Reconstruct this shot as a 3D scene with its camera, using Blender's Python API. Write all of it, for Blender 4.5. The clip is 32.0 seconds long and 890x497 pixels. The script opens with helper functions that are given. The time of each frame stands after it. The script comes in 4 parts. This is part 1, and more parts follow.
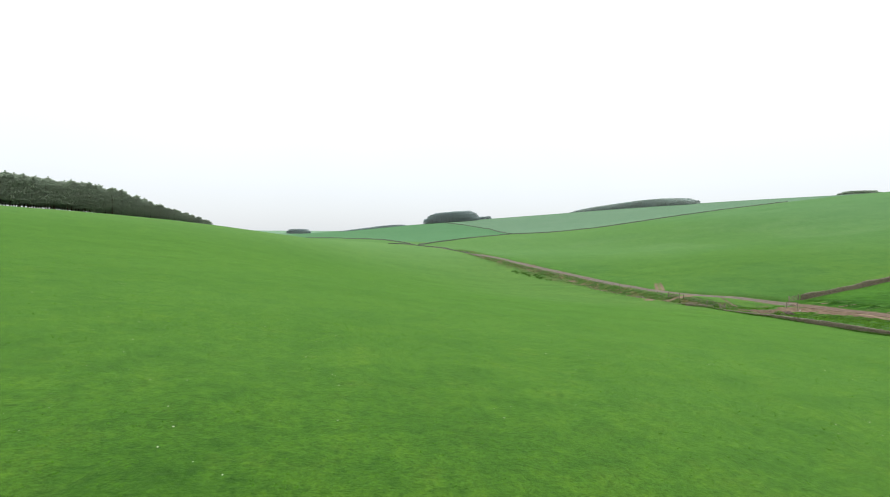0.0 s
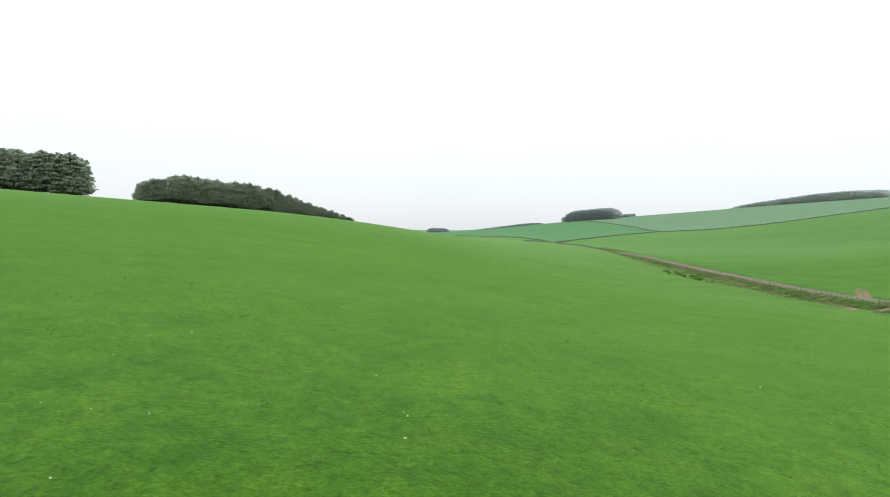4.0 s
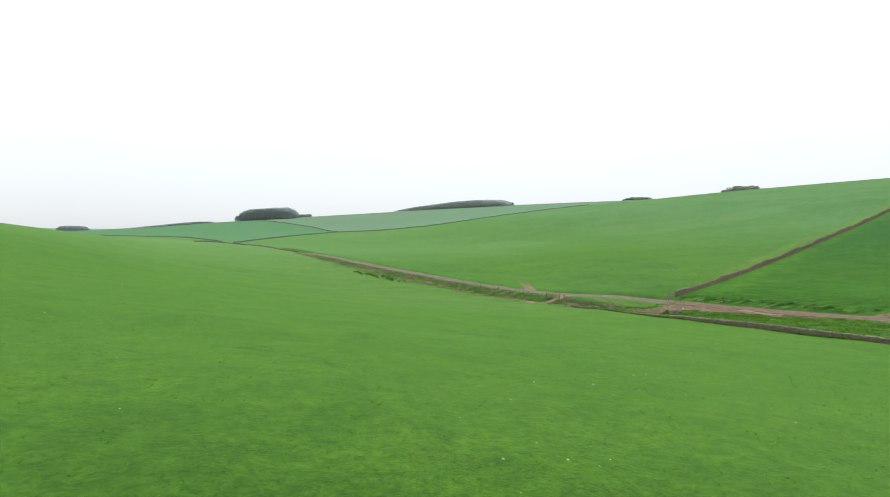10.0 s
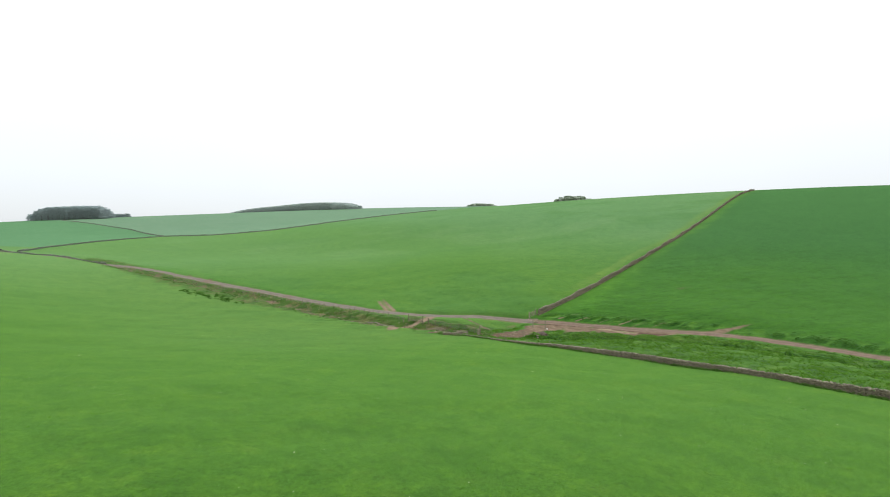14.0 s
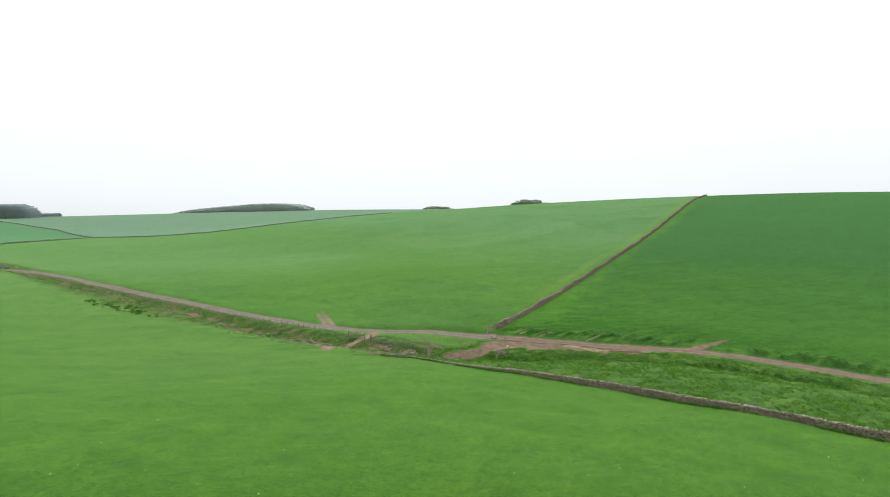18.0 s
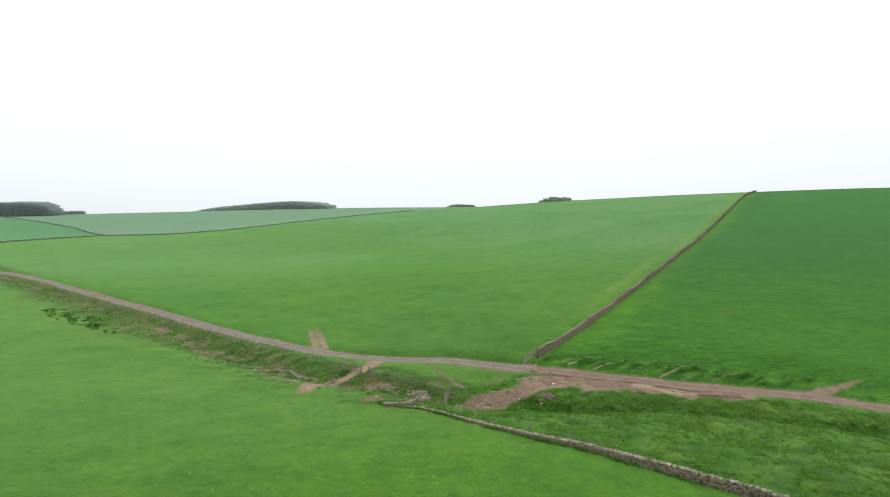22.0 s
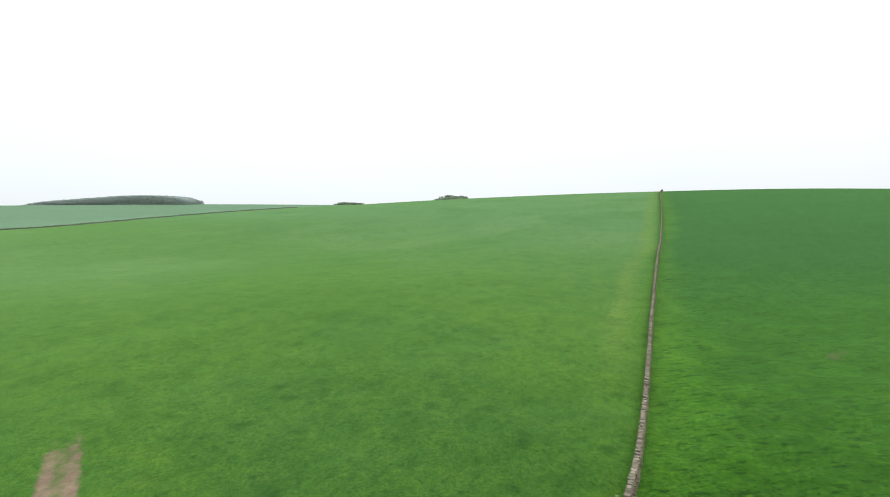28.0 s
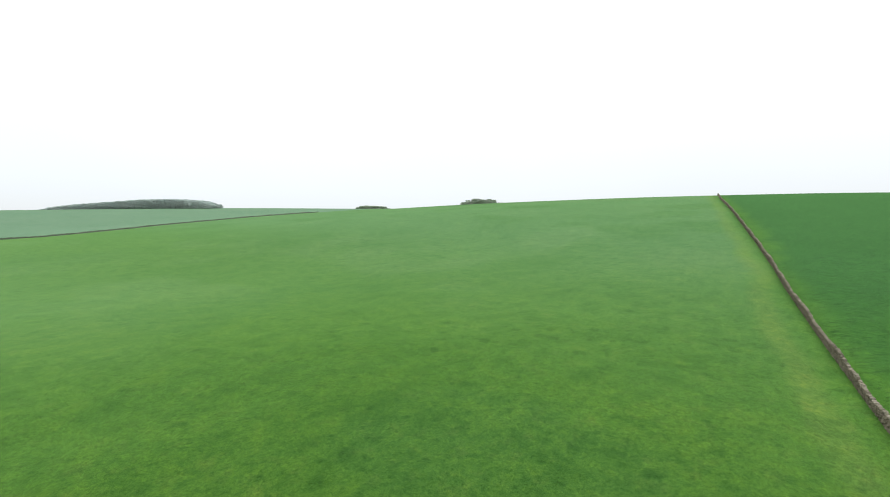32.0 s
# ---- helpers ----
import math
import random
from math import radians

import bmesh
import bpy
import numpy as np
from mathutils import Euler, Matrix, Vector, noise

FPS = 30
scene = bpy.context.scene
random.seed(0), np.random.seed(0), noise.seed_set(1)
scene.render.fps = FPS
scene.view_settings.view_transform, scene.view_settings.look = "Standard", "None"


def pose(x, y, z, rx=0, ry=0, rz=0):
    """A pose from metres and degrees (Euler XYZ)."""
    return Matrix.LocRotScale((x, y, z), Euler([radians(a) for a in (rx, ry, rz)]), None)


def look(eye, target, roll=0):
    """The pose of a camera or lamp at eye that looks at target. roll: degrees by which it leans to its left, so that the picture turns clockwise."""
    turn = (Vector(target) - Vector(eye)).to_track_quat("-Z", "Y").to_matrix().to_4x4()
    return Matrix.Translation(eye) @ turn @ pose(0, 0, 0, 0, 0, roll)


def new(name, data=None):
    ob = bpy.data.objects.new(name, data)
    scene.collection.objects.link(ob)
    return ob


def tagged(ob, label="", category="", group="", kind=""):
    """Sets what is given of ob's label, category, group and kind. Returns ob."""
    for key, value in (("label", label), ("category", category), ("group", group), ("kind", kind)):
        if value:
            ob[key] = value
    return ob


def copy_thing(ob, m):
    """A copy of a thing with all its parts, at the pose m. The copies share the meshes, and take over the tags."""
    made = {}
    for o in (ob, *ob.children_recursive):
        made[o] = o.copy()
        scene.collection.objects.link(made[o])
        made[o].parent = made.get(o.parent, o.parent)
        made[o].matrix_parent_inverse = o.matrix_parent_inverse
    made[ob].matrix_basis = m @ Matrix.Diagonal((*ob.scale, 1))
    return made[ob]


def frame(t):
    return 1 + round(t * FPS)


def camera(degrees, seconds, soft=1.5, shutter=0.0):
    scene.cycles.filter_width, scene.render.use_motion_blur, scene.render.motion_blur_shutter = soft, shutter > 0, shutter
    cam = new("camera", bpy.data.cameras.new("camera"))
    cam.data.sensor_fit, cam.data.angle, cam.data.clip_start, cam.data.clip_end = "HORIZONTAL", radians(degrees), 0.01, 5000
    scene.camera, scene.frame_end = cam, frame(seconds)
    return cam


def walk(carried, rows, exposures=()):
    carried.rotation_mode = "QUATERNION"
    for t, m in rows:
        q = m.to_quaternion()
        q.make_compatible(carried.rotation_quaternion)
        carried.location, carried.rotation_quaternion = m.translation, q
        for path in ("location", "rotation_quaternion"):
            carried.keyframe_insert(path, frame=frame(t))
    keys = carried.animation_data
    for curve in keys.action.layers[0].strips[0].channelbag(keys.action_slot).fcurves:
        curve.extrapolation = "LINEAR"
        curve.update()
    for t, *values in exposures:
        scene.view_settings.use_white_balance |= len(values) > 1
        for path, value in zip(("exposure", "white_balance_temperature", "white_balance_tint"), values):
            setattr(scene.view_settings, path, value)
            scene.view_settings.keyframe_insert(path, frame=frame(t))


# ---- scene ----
cam = camera(79.7, 32.0, soft=1.0, shutter=0.4)
METRES, EYE, TILT, LEAN, TURN = 135.0, 9.0, 0.0, 0.0, 0.0
ROWS = [
    (0.0, 0.0, 0.0, 0.0, -0.0, -0.15, 0.2),
    (0.5, 0.0007, 0.0116, -0.0008, 1.38, -0.17, 0.19),
    (1.0, 0.0011, 0.0247, -0.0017, 3.2, -0.17, 0.17),
    (1.5, 0.0012, 0.0377, -0.0026, 3.18, -0.08, 0.1),
    (2.0, 0.0012, 0.0464, -0.0039, 3.82, 0.04, 0.01),
    (2.5, 0.0011, 0.0505, -0.0056, 7.87, -0.01, -0.15),
    (4.5, -0.0052, 0.0708, -0.0079, 14.86, -0.22, -0.2),
    (5.0, -0.0083, 0.0779, -0.0079, 7.62, -0.19, -0.04),
    (5.5, -0.0115, 0.0854, -0.0078, 5.21, -0.2, -0.04),
    (6.0, -0.0143, 0.0938, -0.0076, 4.46, -0.2, -0.03),
    (6.5, -0.0169, 0.1033, -0.0075, 4.04, -0.23, -0.02),
    (7.0, -0.0192, 0.1136, -0.0074, 3.38, -0.24, 0.03),
    (7.5, -0.0215, 0.1245, -0.0075, 1.31, -0.24, 0.07),
    (8.0, -0.0235, 0.1362, -0.0076, -1.34, -0.25, 0.14),
    (8.5, -0.0252, 0.1482, -0.0077, -4.19, -0.22, 0.13),
    (9.0, -0.0266, 0.1602, -0.0076, -8.8, -0.2, 0.19),
    (9.5, -0.0277, 0.1728, -0.0076, -16.19, -0.19, 0.34),
    (10.0, -0.0285, 0.1849, -0.0075, -19.42, -0.2, 0.33),
    (10.5, -0.0284, 0.1967, -0.0077, -21.48, -0.19, 0.35),
    (11.0, -0.0275, 0.2078, -0.0077, -26.51, -0.17, 0.37),
    (11.5, -0.026, 0.2187, -0.0077, -30.62, -0.16, 0.38),
    (12.0, -0.0237, 0.2281, -0.0068, -31.21, -0.13, 0.37),
    (12.5, -0.0207, 0.2366, -0.003, -31.43, -0.12, 0.32),
    (13.0, -0.017, 0.2449, 0.0019, -31.68, -0.11, 0.3),
    (13.5, -0.0125, 0.2526, 0.0081, -33.15, -0.1, 0.3),
    (14.0, -0.0076, 0.2599, 0.0138, -35.76, -0.1, 0.33),
    (14.5, -0.0022, 0.2667, 0.017, -37.21, -0.08, 0.36),
    (16.5, 0.0255, 0.298, 0.0151, -39.63, 0.17, 0.13),
    (17.0, 0.034, 0.3061, 0.0155, -39.89, 0.2, 0.13),
    (17.5, 0.0431, 0.3148, 0.0159, -40.12, 0.22, 0.11),
    (18.0, 0.0525, 0.324, 0.0164, -40.42, 0.23, 0.08),
    (18.5, 0.0623, 0.334, 0.0168, -39.52, 0.24, 0.02),
    (19.0, 0.0734, 0.3452, 0.0175, -36.83, 0.2, -0.05),
    (19.5, 0.085, 0.3573, 0.018, -36.49, 0.2, -0.08),
    (20.0, 0.097, 0.371, 0.0185, -36.61, 0.18, -0.11),
    (20.5, 0.1095, 0.3859, 0.0189, -36.94, 0.18, -0.09),
    (21.0, 0.1223, 0.402, 0.0193, -37.34, 0.17, -0.14),
    (21.5, 0.1353, 0.4192, 0.02, -37.62, 0.14, -0.13),
    (22.0, 0.1494, 0.4375, 0.0202, -37.78, 0.11, -0.16),
    (22.5, 0.1631, 0.457, 0.0206, -37.9, 0.1, -0.17),
    (23.0, 0.1775, 0.4779, 0.0206, -37.99, 0.1, -0.19),
    (23.5, 0.1926, 0.5001, 0.0203, -38.0, 0.11, -0.22),
    (24.0, 0.2076, 0.5232, 0.0203, -37.97, 0.12, -0.25),
    (24.5, 0.2229, 0.547, 0.0204, -37.94, 0.14, -0.27),
    (25.0, 0.2377, 0.57, 0.0204, -38.7, 0.18, -0.28),
    (25.5, 0.252, 0.5925, 0.0208, -46.53, 0.25, -0.13),
    (27.5, 0.3039, 0.6739, 0.0225, -51.04, 0.21, 0.04),
    (28.0, 0.317, 0.6936, 0.0225, -50.11, 0.27, 0.03),
    (28.5, 0.33, 0.7134, 0.0226, -49.56, 0.28, -0.01),
    (29.0, 0.3432, 0.7329, 0.0228, -49.13, 0.31, -0.04),
    (29.5, 0.3559, 0.7519, 0.0252, -48.83, 0.29, -0.08),
    (30.0, 0.3684, 0.7702, 0.0289, -48.69, 0.32, -0.1),
    (30.5, 0.3811, 0.7879, 0.034, -48.49, 0.29, -0.1),
    (31.0, 0.3938, 0.8051, 0.0404, -48.31, 0.27, -0.1),
    (31.5, 0.4065, 0.822, 0.0472, -48.10, 0.34, -0.09),
    (32.0, 0.4187, 0.8382, 0.0543, -47.98, 0.41, -0.08),
]
walk(cam, [(t, pose(0, 0, EYE, TILT, LEAN, TURN) @ pose(METRES * x, METRES * y, METRES * z, 90 + pitch, roll, yaw)) for t, x, y, z, yaw, pitch, roll in ROWS])


# ---- world and light ----
world = bpy.data.worlds.new("overcast_sky")
scene.world = world
world.use_nodes = True
wn, wl = world.node_tree.nodes, world.node_tree.links
wn.clear()
w_out = wn.new("ShaderNodeOutputWorld")
w_bg = wn.new("ShaderNodeBackground")
w_sky = wn.new("ShaderNodeTexSky")
w_sky.sky_type = "NISHITA"
w_sky.sun_disc = False
w_sky.sun_elevation = radians(48)
w_sky.sun_rotation = radians(200)
w_sky.dust_density = 4.0
w_skyamt = wn.new("ShaderNodeVectorMath")
w_skyamt.operation = "SCALE"
w_skyamt.inputs[3].default_value = 0.05
w_co = wn.new("ShaderNodeTexCoord")
w_sep = wn.new("ShaderNodeSeparateXYZ")
w_ramp = wn.new("ShaderNodeValToRGB")
w_ramp.color_ramp.elements[0].position = 0.0
w_ramp.color_ramp.elements[0].color = (0.235, 0.245, 0.255, 1)
w_ramp.color_ramp.elements[1].position = 1.0
w_ramp.color_ramp.elements[1].color = (0.80, 0.80, 0.80, 1)
w_mid = w_ramp.color_ramp.elements.new(0.22)
w_mid.color = (0.312, 0.317, 0.322, 1)
w_high = w_ramp.color_ramp.elements.new(0.42)
w_high.color = (0.40, 0.40, 0.40, 1)
w_low = w_ramp.color_ramp.elements.new(0.09)
w_low.color = (0.264, 0.272, 0.280, 1)
w_cloud = wn.new("ShaderNodeTexNoise")
w_cloud.inputs["Scale"].default_value = 2.2
w_cloud.inputs["Detail"].default_value = 4
w_cmap = wn.new("ShaderNodeMapRange")
w_cmap.inputs["To Min"].default_value = 0.94
w_cmap.inputs["To Max"].default_value = 1.06
w_mul = wn.new("ShaderNodeVectorMath")
w_mul.operation = "SCALE"
w_scale = wn.new("ShaderNodeVectorMath")
w_scale.operation = "SCALE"
w_scale.inputs[3].default_value = 3.0
w_add = wn.new("ShaderNodeVectorMath")
w_add.operation = "ADD"
wl.new(w_co.outputs["Generated"], w_sep.inputs[0])
wl.new(w_co.outputs["Generated"], w_cloud.inputs["Vector"])
wl.new(w_sep.outputs["Z"], w_ramp.inputs[0])
wl.new(w_cloud.outputs[0], w_cmap.inputs[0])
wl.new(w_ramp.outputs[0], w_mul.inputs[0])
wl.new(w_cmap.outputs[0], w_mul.inputs[3])
wl.new(w_mul.outputs[0], w_scale.inputs[0])
wl.new(w_sky.outputs[0], w_skyamt.inputs[0])
wl.new(w_scale.outputs[0], w_add.inputs[0])
wl.new(w_skyamt.outputs[0], w_add.inputs[1])
wl.new(w_add.outputs[0], w_bg.inputs[0])
w_bg.inputs[1].default_value = 1.0
wl.new(w_bg.outputs[0], w_out.inputs[0])

sun_data = bpy.data.lights.new("sun", "SUN")
sun_data.energy = 0.8
sun_data.angle = radians(25)
sun_data.color = (1.0, 0.97, 0.92)
sun = new("sun", sun_data)
sun.matrix_world = look((0, 0, 300), (-40, 110, 20))


# ---- materials ----
def material(name, rough=0.9):
    m = bpy.data.materials.new(name)
    m.use_nodes = True
    b = m.node_tree.nodes["Principled BSDF"]
    b.inputs["Roughness"].default_value = rough
    b.inputs["Specular IOR Level"].default_value = 0.12
    return m, m.node_tree.nodes, m.node_tree.links, b


def noise_node(n, l, scale, detail=4, rough=0.55, vector=None):
    t = n.new("ShaderNodeTexNoise")
    t.inputs["Scale"].default_value = scale
    t.inputs["Detail"].default_value = detail
    t.inputs["Roughness"].default_value = rough
    if vector is None:
        c = n.new("ShaderNodeTexCoord")
        vector = c.outputs["Object"]
    l.new(vector, t.inputs["Vector"])
    return t.outputs[0]


def ramp_node(n, l, fac, stops):
    r = n.new("ShaderNodeValToRGB")
    e = r.color_ramp.elements
    while len(e) < len(stops):
        e.new(0.5)
    for k, (p, c) in enumerate(stops):
        e[k].position = p
        e[k].color = (*c, 1)
    l.new(fac, r.inputs[0])
    return r.outputs[0]


def mix_node(n, l, fac, a, b, blend="MIX"):
    x = n.new("ShaderNodeMix")
    x.data_type = "RGBA"
    x.blend_type = blend
    for sock, v in ((x.inputs[0], fac), (x.inputs[6], a), (x.inputs[7], b)):
        if isinstance(v, bpy.types.NodeSocket):
            l.new(v, sock)
        elif isinstance(v, (int, float)):
            sock.default_value = v
        else:
            sock.default_value = (*v, 1)
    return x.outputs[2]


def bump_node(n, l, b, height, strength, distance):
    k = n.new("ShaderNodeBump")
    k.inputs["Strength"].default_value = strength
    k.inputs["Distance"].default_value = distance
    l.new(height, k.inputs["Height"])
    l.new(k.outputs[0], b.inputs["Normal"])


def simple(name, dark, light, scale, rough=0.9, bump=0.4, dist=0.02, random_amount=0.0):
    m, n, l, b = material(name, rough)
    a = noise_node(n, l, scale, 5, 0.6)
    c = ramp_node(n, l, a, [(0.3, dark), (0.7, light)])
    c = mix_node(n, l, 0.5, c, ramp_node(n, l, noise_node(n, l, scale * 6, 3), [(0.3, tuple(v * 0.75 for v in dark)), (0.7, tuple(v * 1.1 for v in light))]))
    if random_amount:
        info = n.new("ShaderNodeObjectInfo")
        geo = n.new("ShaderNodeNewGeometry")
        s = n.new("ShaderNodeMath")
        s.operation = "ADD"
        l.new(info.outputs["Random"], s.inputs[0])
        l.new(geo.outputs["Random Per Island"], s.inputs[1])
        f = n.new("ShaderNodeMath")
        f.operation = "FRACT"
        l.new(s.outputs[0], f.inputs[0])
        v = ramp_node(n, l, f.outputs[0], [(0, (1 - random_amount,) * 3), (1, (1 + random_amount * 0.6,) * 3)])
        c = mix_node(n, l, 1.0, c, v, "MULTIPLY")
    l.new(c, b.inputs["Base Color"])
    bump_node(n, l, b, noise_node(n, l, scale * 4, 4), bump, dist)
    return m


def foliage(name, dark, light, scale, random_amount=0.3, through_=0.45):
    """Thin leaves and blades: part of the light passes through them."""
    m = simple(name, dark, light, scale, 0.8, 0.0, 0.01, random_amount)
    n, l = m.node_tree.nodes, m.node_tree.links
    b = n["Principled BSDF"]
    colour = b.inputs["Base Color"].links[0].from_socket
    for link in list(b.inputs["Normal"].links):
        l.remove(link)
    b.inputs["Specular IOR Level"].default_value = 0.05
    t = n.new("ShaderNodeBsdfTranslucent")
    mixer = n.new("ShaderNodeMixShader")
    mixer.inputs[0].default_value = through_
    l.new(colour, t.inputs[0])
    l.new(b.outputs[0], mixer.inputs[1])
    l.new(t.outputs[0], mixer.inputs[2])
    l.new(mixer.outputs[0], n["Material Output"].inputs[0])
    return m


def grass_ground():
    """Pasture: a field tint that carries distance haze, worn and lush patches, bare soil where the ground carries it.
    """
    m, n, l, b = material("pasture_grass", 0.85)
    big = noise_node(n, l, 0.035, 5, 0.6)
    mid = noise_node(n, l, 0.35, 5, 0.65)
    fine = noise_node(n, l, 4.0, 6, 0.7)
    tint = n.new("ShaderNodeAttribute")
    tint.attribute_name = "tint"
    soil = n.new("ShaderNodeAttribute")
    soil.attribute_name = "soil"
    c = mix_node(n, l, 1.0, tint.outputs["Color"], ramp_node(n, l, big, [(0.3, (0.84, 0.89, 0.84)), (0.7, (1.20, 1.10, 1.14))]), "MULTIPLY")
    c = mix_node(n, l, 1.0, c, ramp_node(n, l, mid, [(0.32, (0.66, 0.76, 0.74)), (0.5, (1, 1, 1)), (0.68, (1.30, 1.14, 1.05))]), "MULTIPLY")
    c = mix_node(n, l, 1.0, c, ramp_node(n, l, fine, [(0.35, (0.56, 0.65, 0.58)), (0.5, (1, 1, 1)), (0.66, (1.32, 1.24, 1.16))]), "MULTIPLY")
    c = mix_node(n, l, 1.0, c, ramp_node(n, l, noise_node(n, l, 13.0, 3, 0.6), [(0.34, (0.60, 0.68, 0.60)), (0.5, (1, 1, 1)), (0.66, (1.36, 1.28, 1.2))]), "MULTIPLY")
    c = mix_node(n, l, 1.0, c, ramp_node(n, l, noise_node(n, l, 1.3, 3, 0.6), [(0.30, (0.70, 0.80, 0.80)), (0.5, (1, 1, 1)), (0.70, (1.22, 1.14, 1.0))]), "MULTIPLY")
    worn = mix_node(n, l, 1.0, c, (1.5, 0.98, 1.5), "MULTIPLY")
    c = mix_node(n, l, ramp_node(n, l, noise_node(n, l, 0.62, 5, 0.7), [(0.53, (0, 0, 0)), (0.72, (0.5, 0.5, 0.5))]), c, worn)
    place = n.new("ShaderNodeTexCoord")
    coarse = n.new("ShaderNodeAttribute")
    coarse.attribute_name = "coarse"
    crop = n.new("ShaderNodeAttribute")
    crop.attribute_name = "crop"

    def drawn_out(angle, along_, across_):
        """Coordinates whose patterns run along one heading."""
        k = n.new("ShaderNodeMapping")
        k.vector_type = "TEXTURE"
        k.inputs["Rotation"].default_value = (0, 0, radians(angle))
        k.inputs["Scale"].default_value = (along_, across_, 1.0)
        l.new(place.outputs["Object"], k.inputs["Vector"])
        return k.outputs[0]

    def tussocks(scale, share, size):
        """Scattered ragged tussocks: 1 inside one, 0 between them."""
        v = n.new("ShaderNodeTexVoronoi")
        v.inputs["Scale"].default_value = scale
        l.new(place.outputs["Object"], v.inputs["Vector"])
        rag = n.new("ShaderNodeMath")
        rag.operation = "MULTIPLY_ADD"
        rag.inputs[1].default_value = 0.55
        l.new(noise_node(n, l, scale * 4.5, 4, 0.7), rag.inputs[0])
        l.new(v.outputs["Distance"], rag.inputs[2])
        inside = ramp_node(n, l, rag.outputs[0], [(size, (1, 1, 1)), (size + 0.12, (0, 0, 0))])
        parts = n.new("ShaderNodeSeparateColor")
        l.new(v.outputs["Color"], parts.inputs[0])
        return mix_node(n, l, 1.0, inside, ramp_node(n, l, parts.outputs[0], [(share - 0.12, (1, 1, 1)), (share + 0.12, (0, 0, 0))]), "MULTIPLY")

    def dim(c, where, amount, colour):
        f = n.new("ShaderNodeMath")
        f.operation = "MULTIPLY"
        l.new(where, f.inputs[0])
        if isinstance(amount, bpy.types.NodeSocket):
            l.new(amount, f.inputs[1])
        else:
            f.inputs[1].default_value = amount
        return mix_node(n, l, f.outputs[0], c, mix_node(n, l, 1.0, c, colour, "MULTIPLY"))

    c = dim(c, tussocks(0.36, 0.42, 0.45), coarse.outputs["Fac"], (0.36, 0.53, 0.52))
    c = dim(c, tussocks(0.85, 0.30, 0.44), coarse.outputs["Fac"], (0.44, 0.58, 0.55))
    c = dim(c, tussocks(1.15, 0.40, 0.43), coarse.outputs["Fac"], (0.46, 0.60, 0.56))
    c = dim(c, tussocks(1.6, 0.30, 0.42), 0.6, (0.52, 0.64, 0.55))
    c = dim(c, tussocks(3.4, 0.35, 0.42), 0.6, (0.50, 0.62, 0.52))
    c = dim(c, tussocks(0.24, 0.22, 0.44), 0.30, (1.35, 1.16, 1.25))
    rows_ = ramp_node(n, l, noise_node(n, l, 1.0, 5, 0.62, drawn_out(-38, 1.3, 0.36)), [(0.40, (1, 1, 1)), (0.45, (0, 0, 0))])
    c = dim(c, rows_, crop.outputs["Fac"], (0.34, 0.47, 0.48))
    pale = ramp_node(n, l, noise_node(n, l, 1.0, 5, 0.62, drawn_out(-40, 1.2, 0.34)), [(0.55, (0, 0, 0)), (0.62, (1, 1, 1))])
    c = dim(c, pale, crop.outputs["Fac"], (1.42, 1.26, 1.20))
    nap_ = ramp_node(n, l, noise_node(n, l, 1.0, 5, 0.66, drawn_out(20, 0.8, 0.6)), [(0.34, (1, 1, 1)), (0.48, (0, 0, 0))])
    c = dim(c, nap_, coarse.outputs["Fac"], (0.76, 0.82, 0.80))
    wet = n.new("ShaderNodeAttribute")
    wet.attribute_name = "wet"
    sand = n.new("ShaderNodeAttribute")
    sand.attribute_name = "sand"
    earth = ramp_node(n, l, noise_node(n, l, 1.4, 6, 0.7), [(0.3, (0.072, 0.052, 0.037)), (0.55, (0.122, 0.092, 0.065)), (0.8, (0.19, 0.148, 0.11))])
    edge = n.new("ShaderNodeMath")
    edge.operation = "ADD"
    l.new(soil.outputs["Fac"], edge.inputs[0])
    wob = n.new("ShaderNodeMapRange")
    wob.inputs["To Min"].default_value = -0.45
    wob.inputs["To Max"].default_value = 0.45
    l.new(noise_node(n, l, 0.9, 6, 0.75), wob.inputs[0])
    l.new(wob.outputs[0], edge.inputs[1])
    cut = n.new("ShaderNodeMapRange")
    cut.interpolation_type = "SMOOTHSTEP"
    cut.inputs["From Min"].default_value = 0.22
    cut.inputs["From Max"].default_value = 0.74
    l.new(edge.outputs[0], cut.inputs[0])
    gate = n.new("ShaderNodeMath")
    gate.operation = "MULTIPLY"
    l.new(cut.outputs[0], gate.inputs[0])
    lim = n.new("ShaderNodeMapRange")
    lim.interpolation_type = "SMOOTHSTEP"
    lim.inputs["From Max"].default_value = 0.3
    l.new(soil.outputs["Fac"], lim.inputs[0])
    l.new(lim.outputs[0], gate.inputs[1])
    earth = mix_node(n, l, sand.outputs["Fac"], earth, ramp_node(n, l, noise_node(n, l, 2.2, 5, 0.7), [(0.3, (0.20, 0.155, 0.105)), (0.7, (0.33, 0.27, 0.19))]))
    earth = mix_node(n, l, wet.outputs["Fac"], earth, ramp_node(n, l, noise_node(n, l, 3.0, 5, 0.7), [(0.3, (0.040, 0.027, 0.019)), (0.7, (0.088, 0.062, 0.045))]))
    c = mix_node(n, l, gate.outputs[0], c, earth)
    l.new(c, b.inputs["Base Color"])
    b.inputs["Specular IOR Level"].default_value = 0.0
    nap = n.new("ShaderNodeMapRange")
    nap.inputs["To Min"].default_value = 0.30
    nap.inputs["To Max"].default_value = 0.0
    l.new(gate.outputs[0], nap.inputs[0])
    l.new(nap.outputs[0], b.inputs["Sheen Weight"])
    b.inputs["Sheen Roughness"].default_value = 0.45
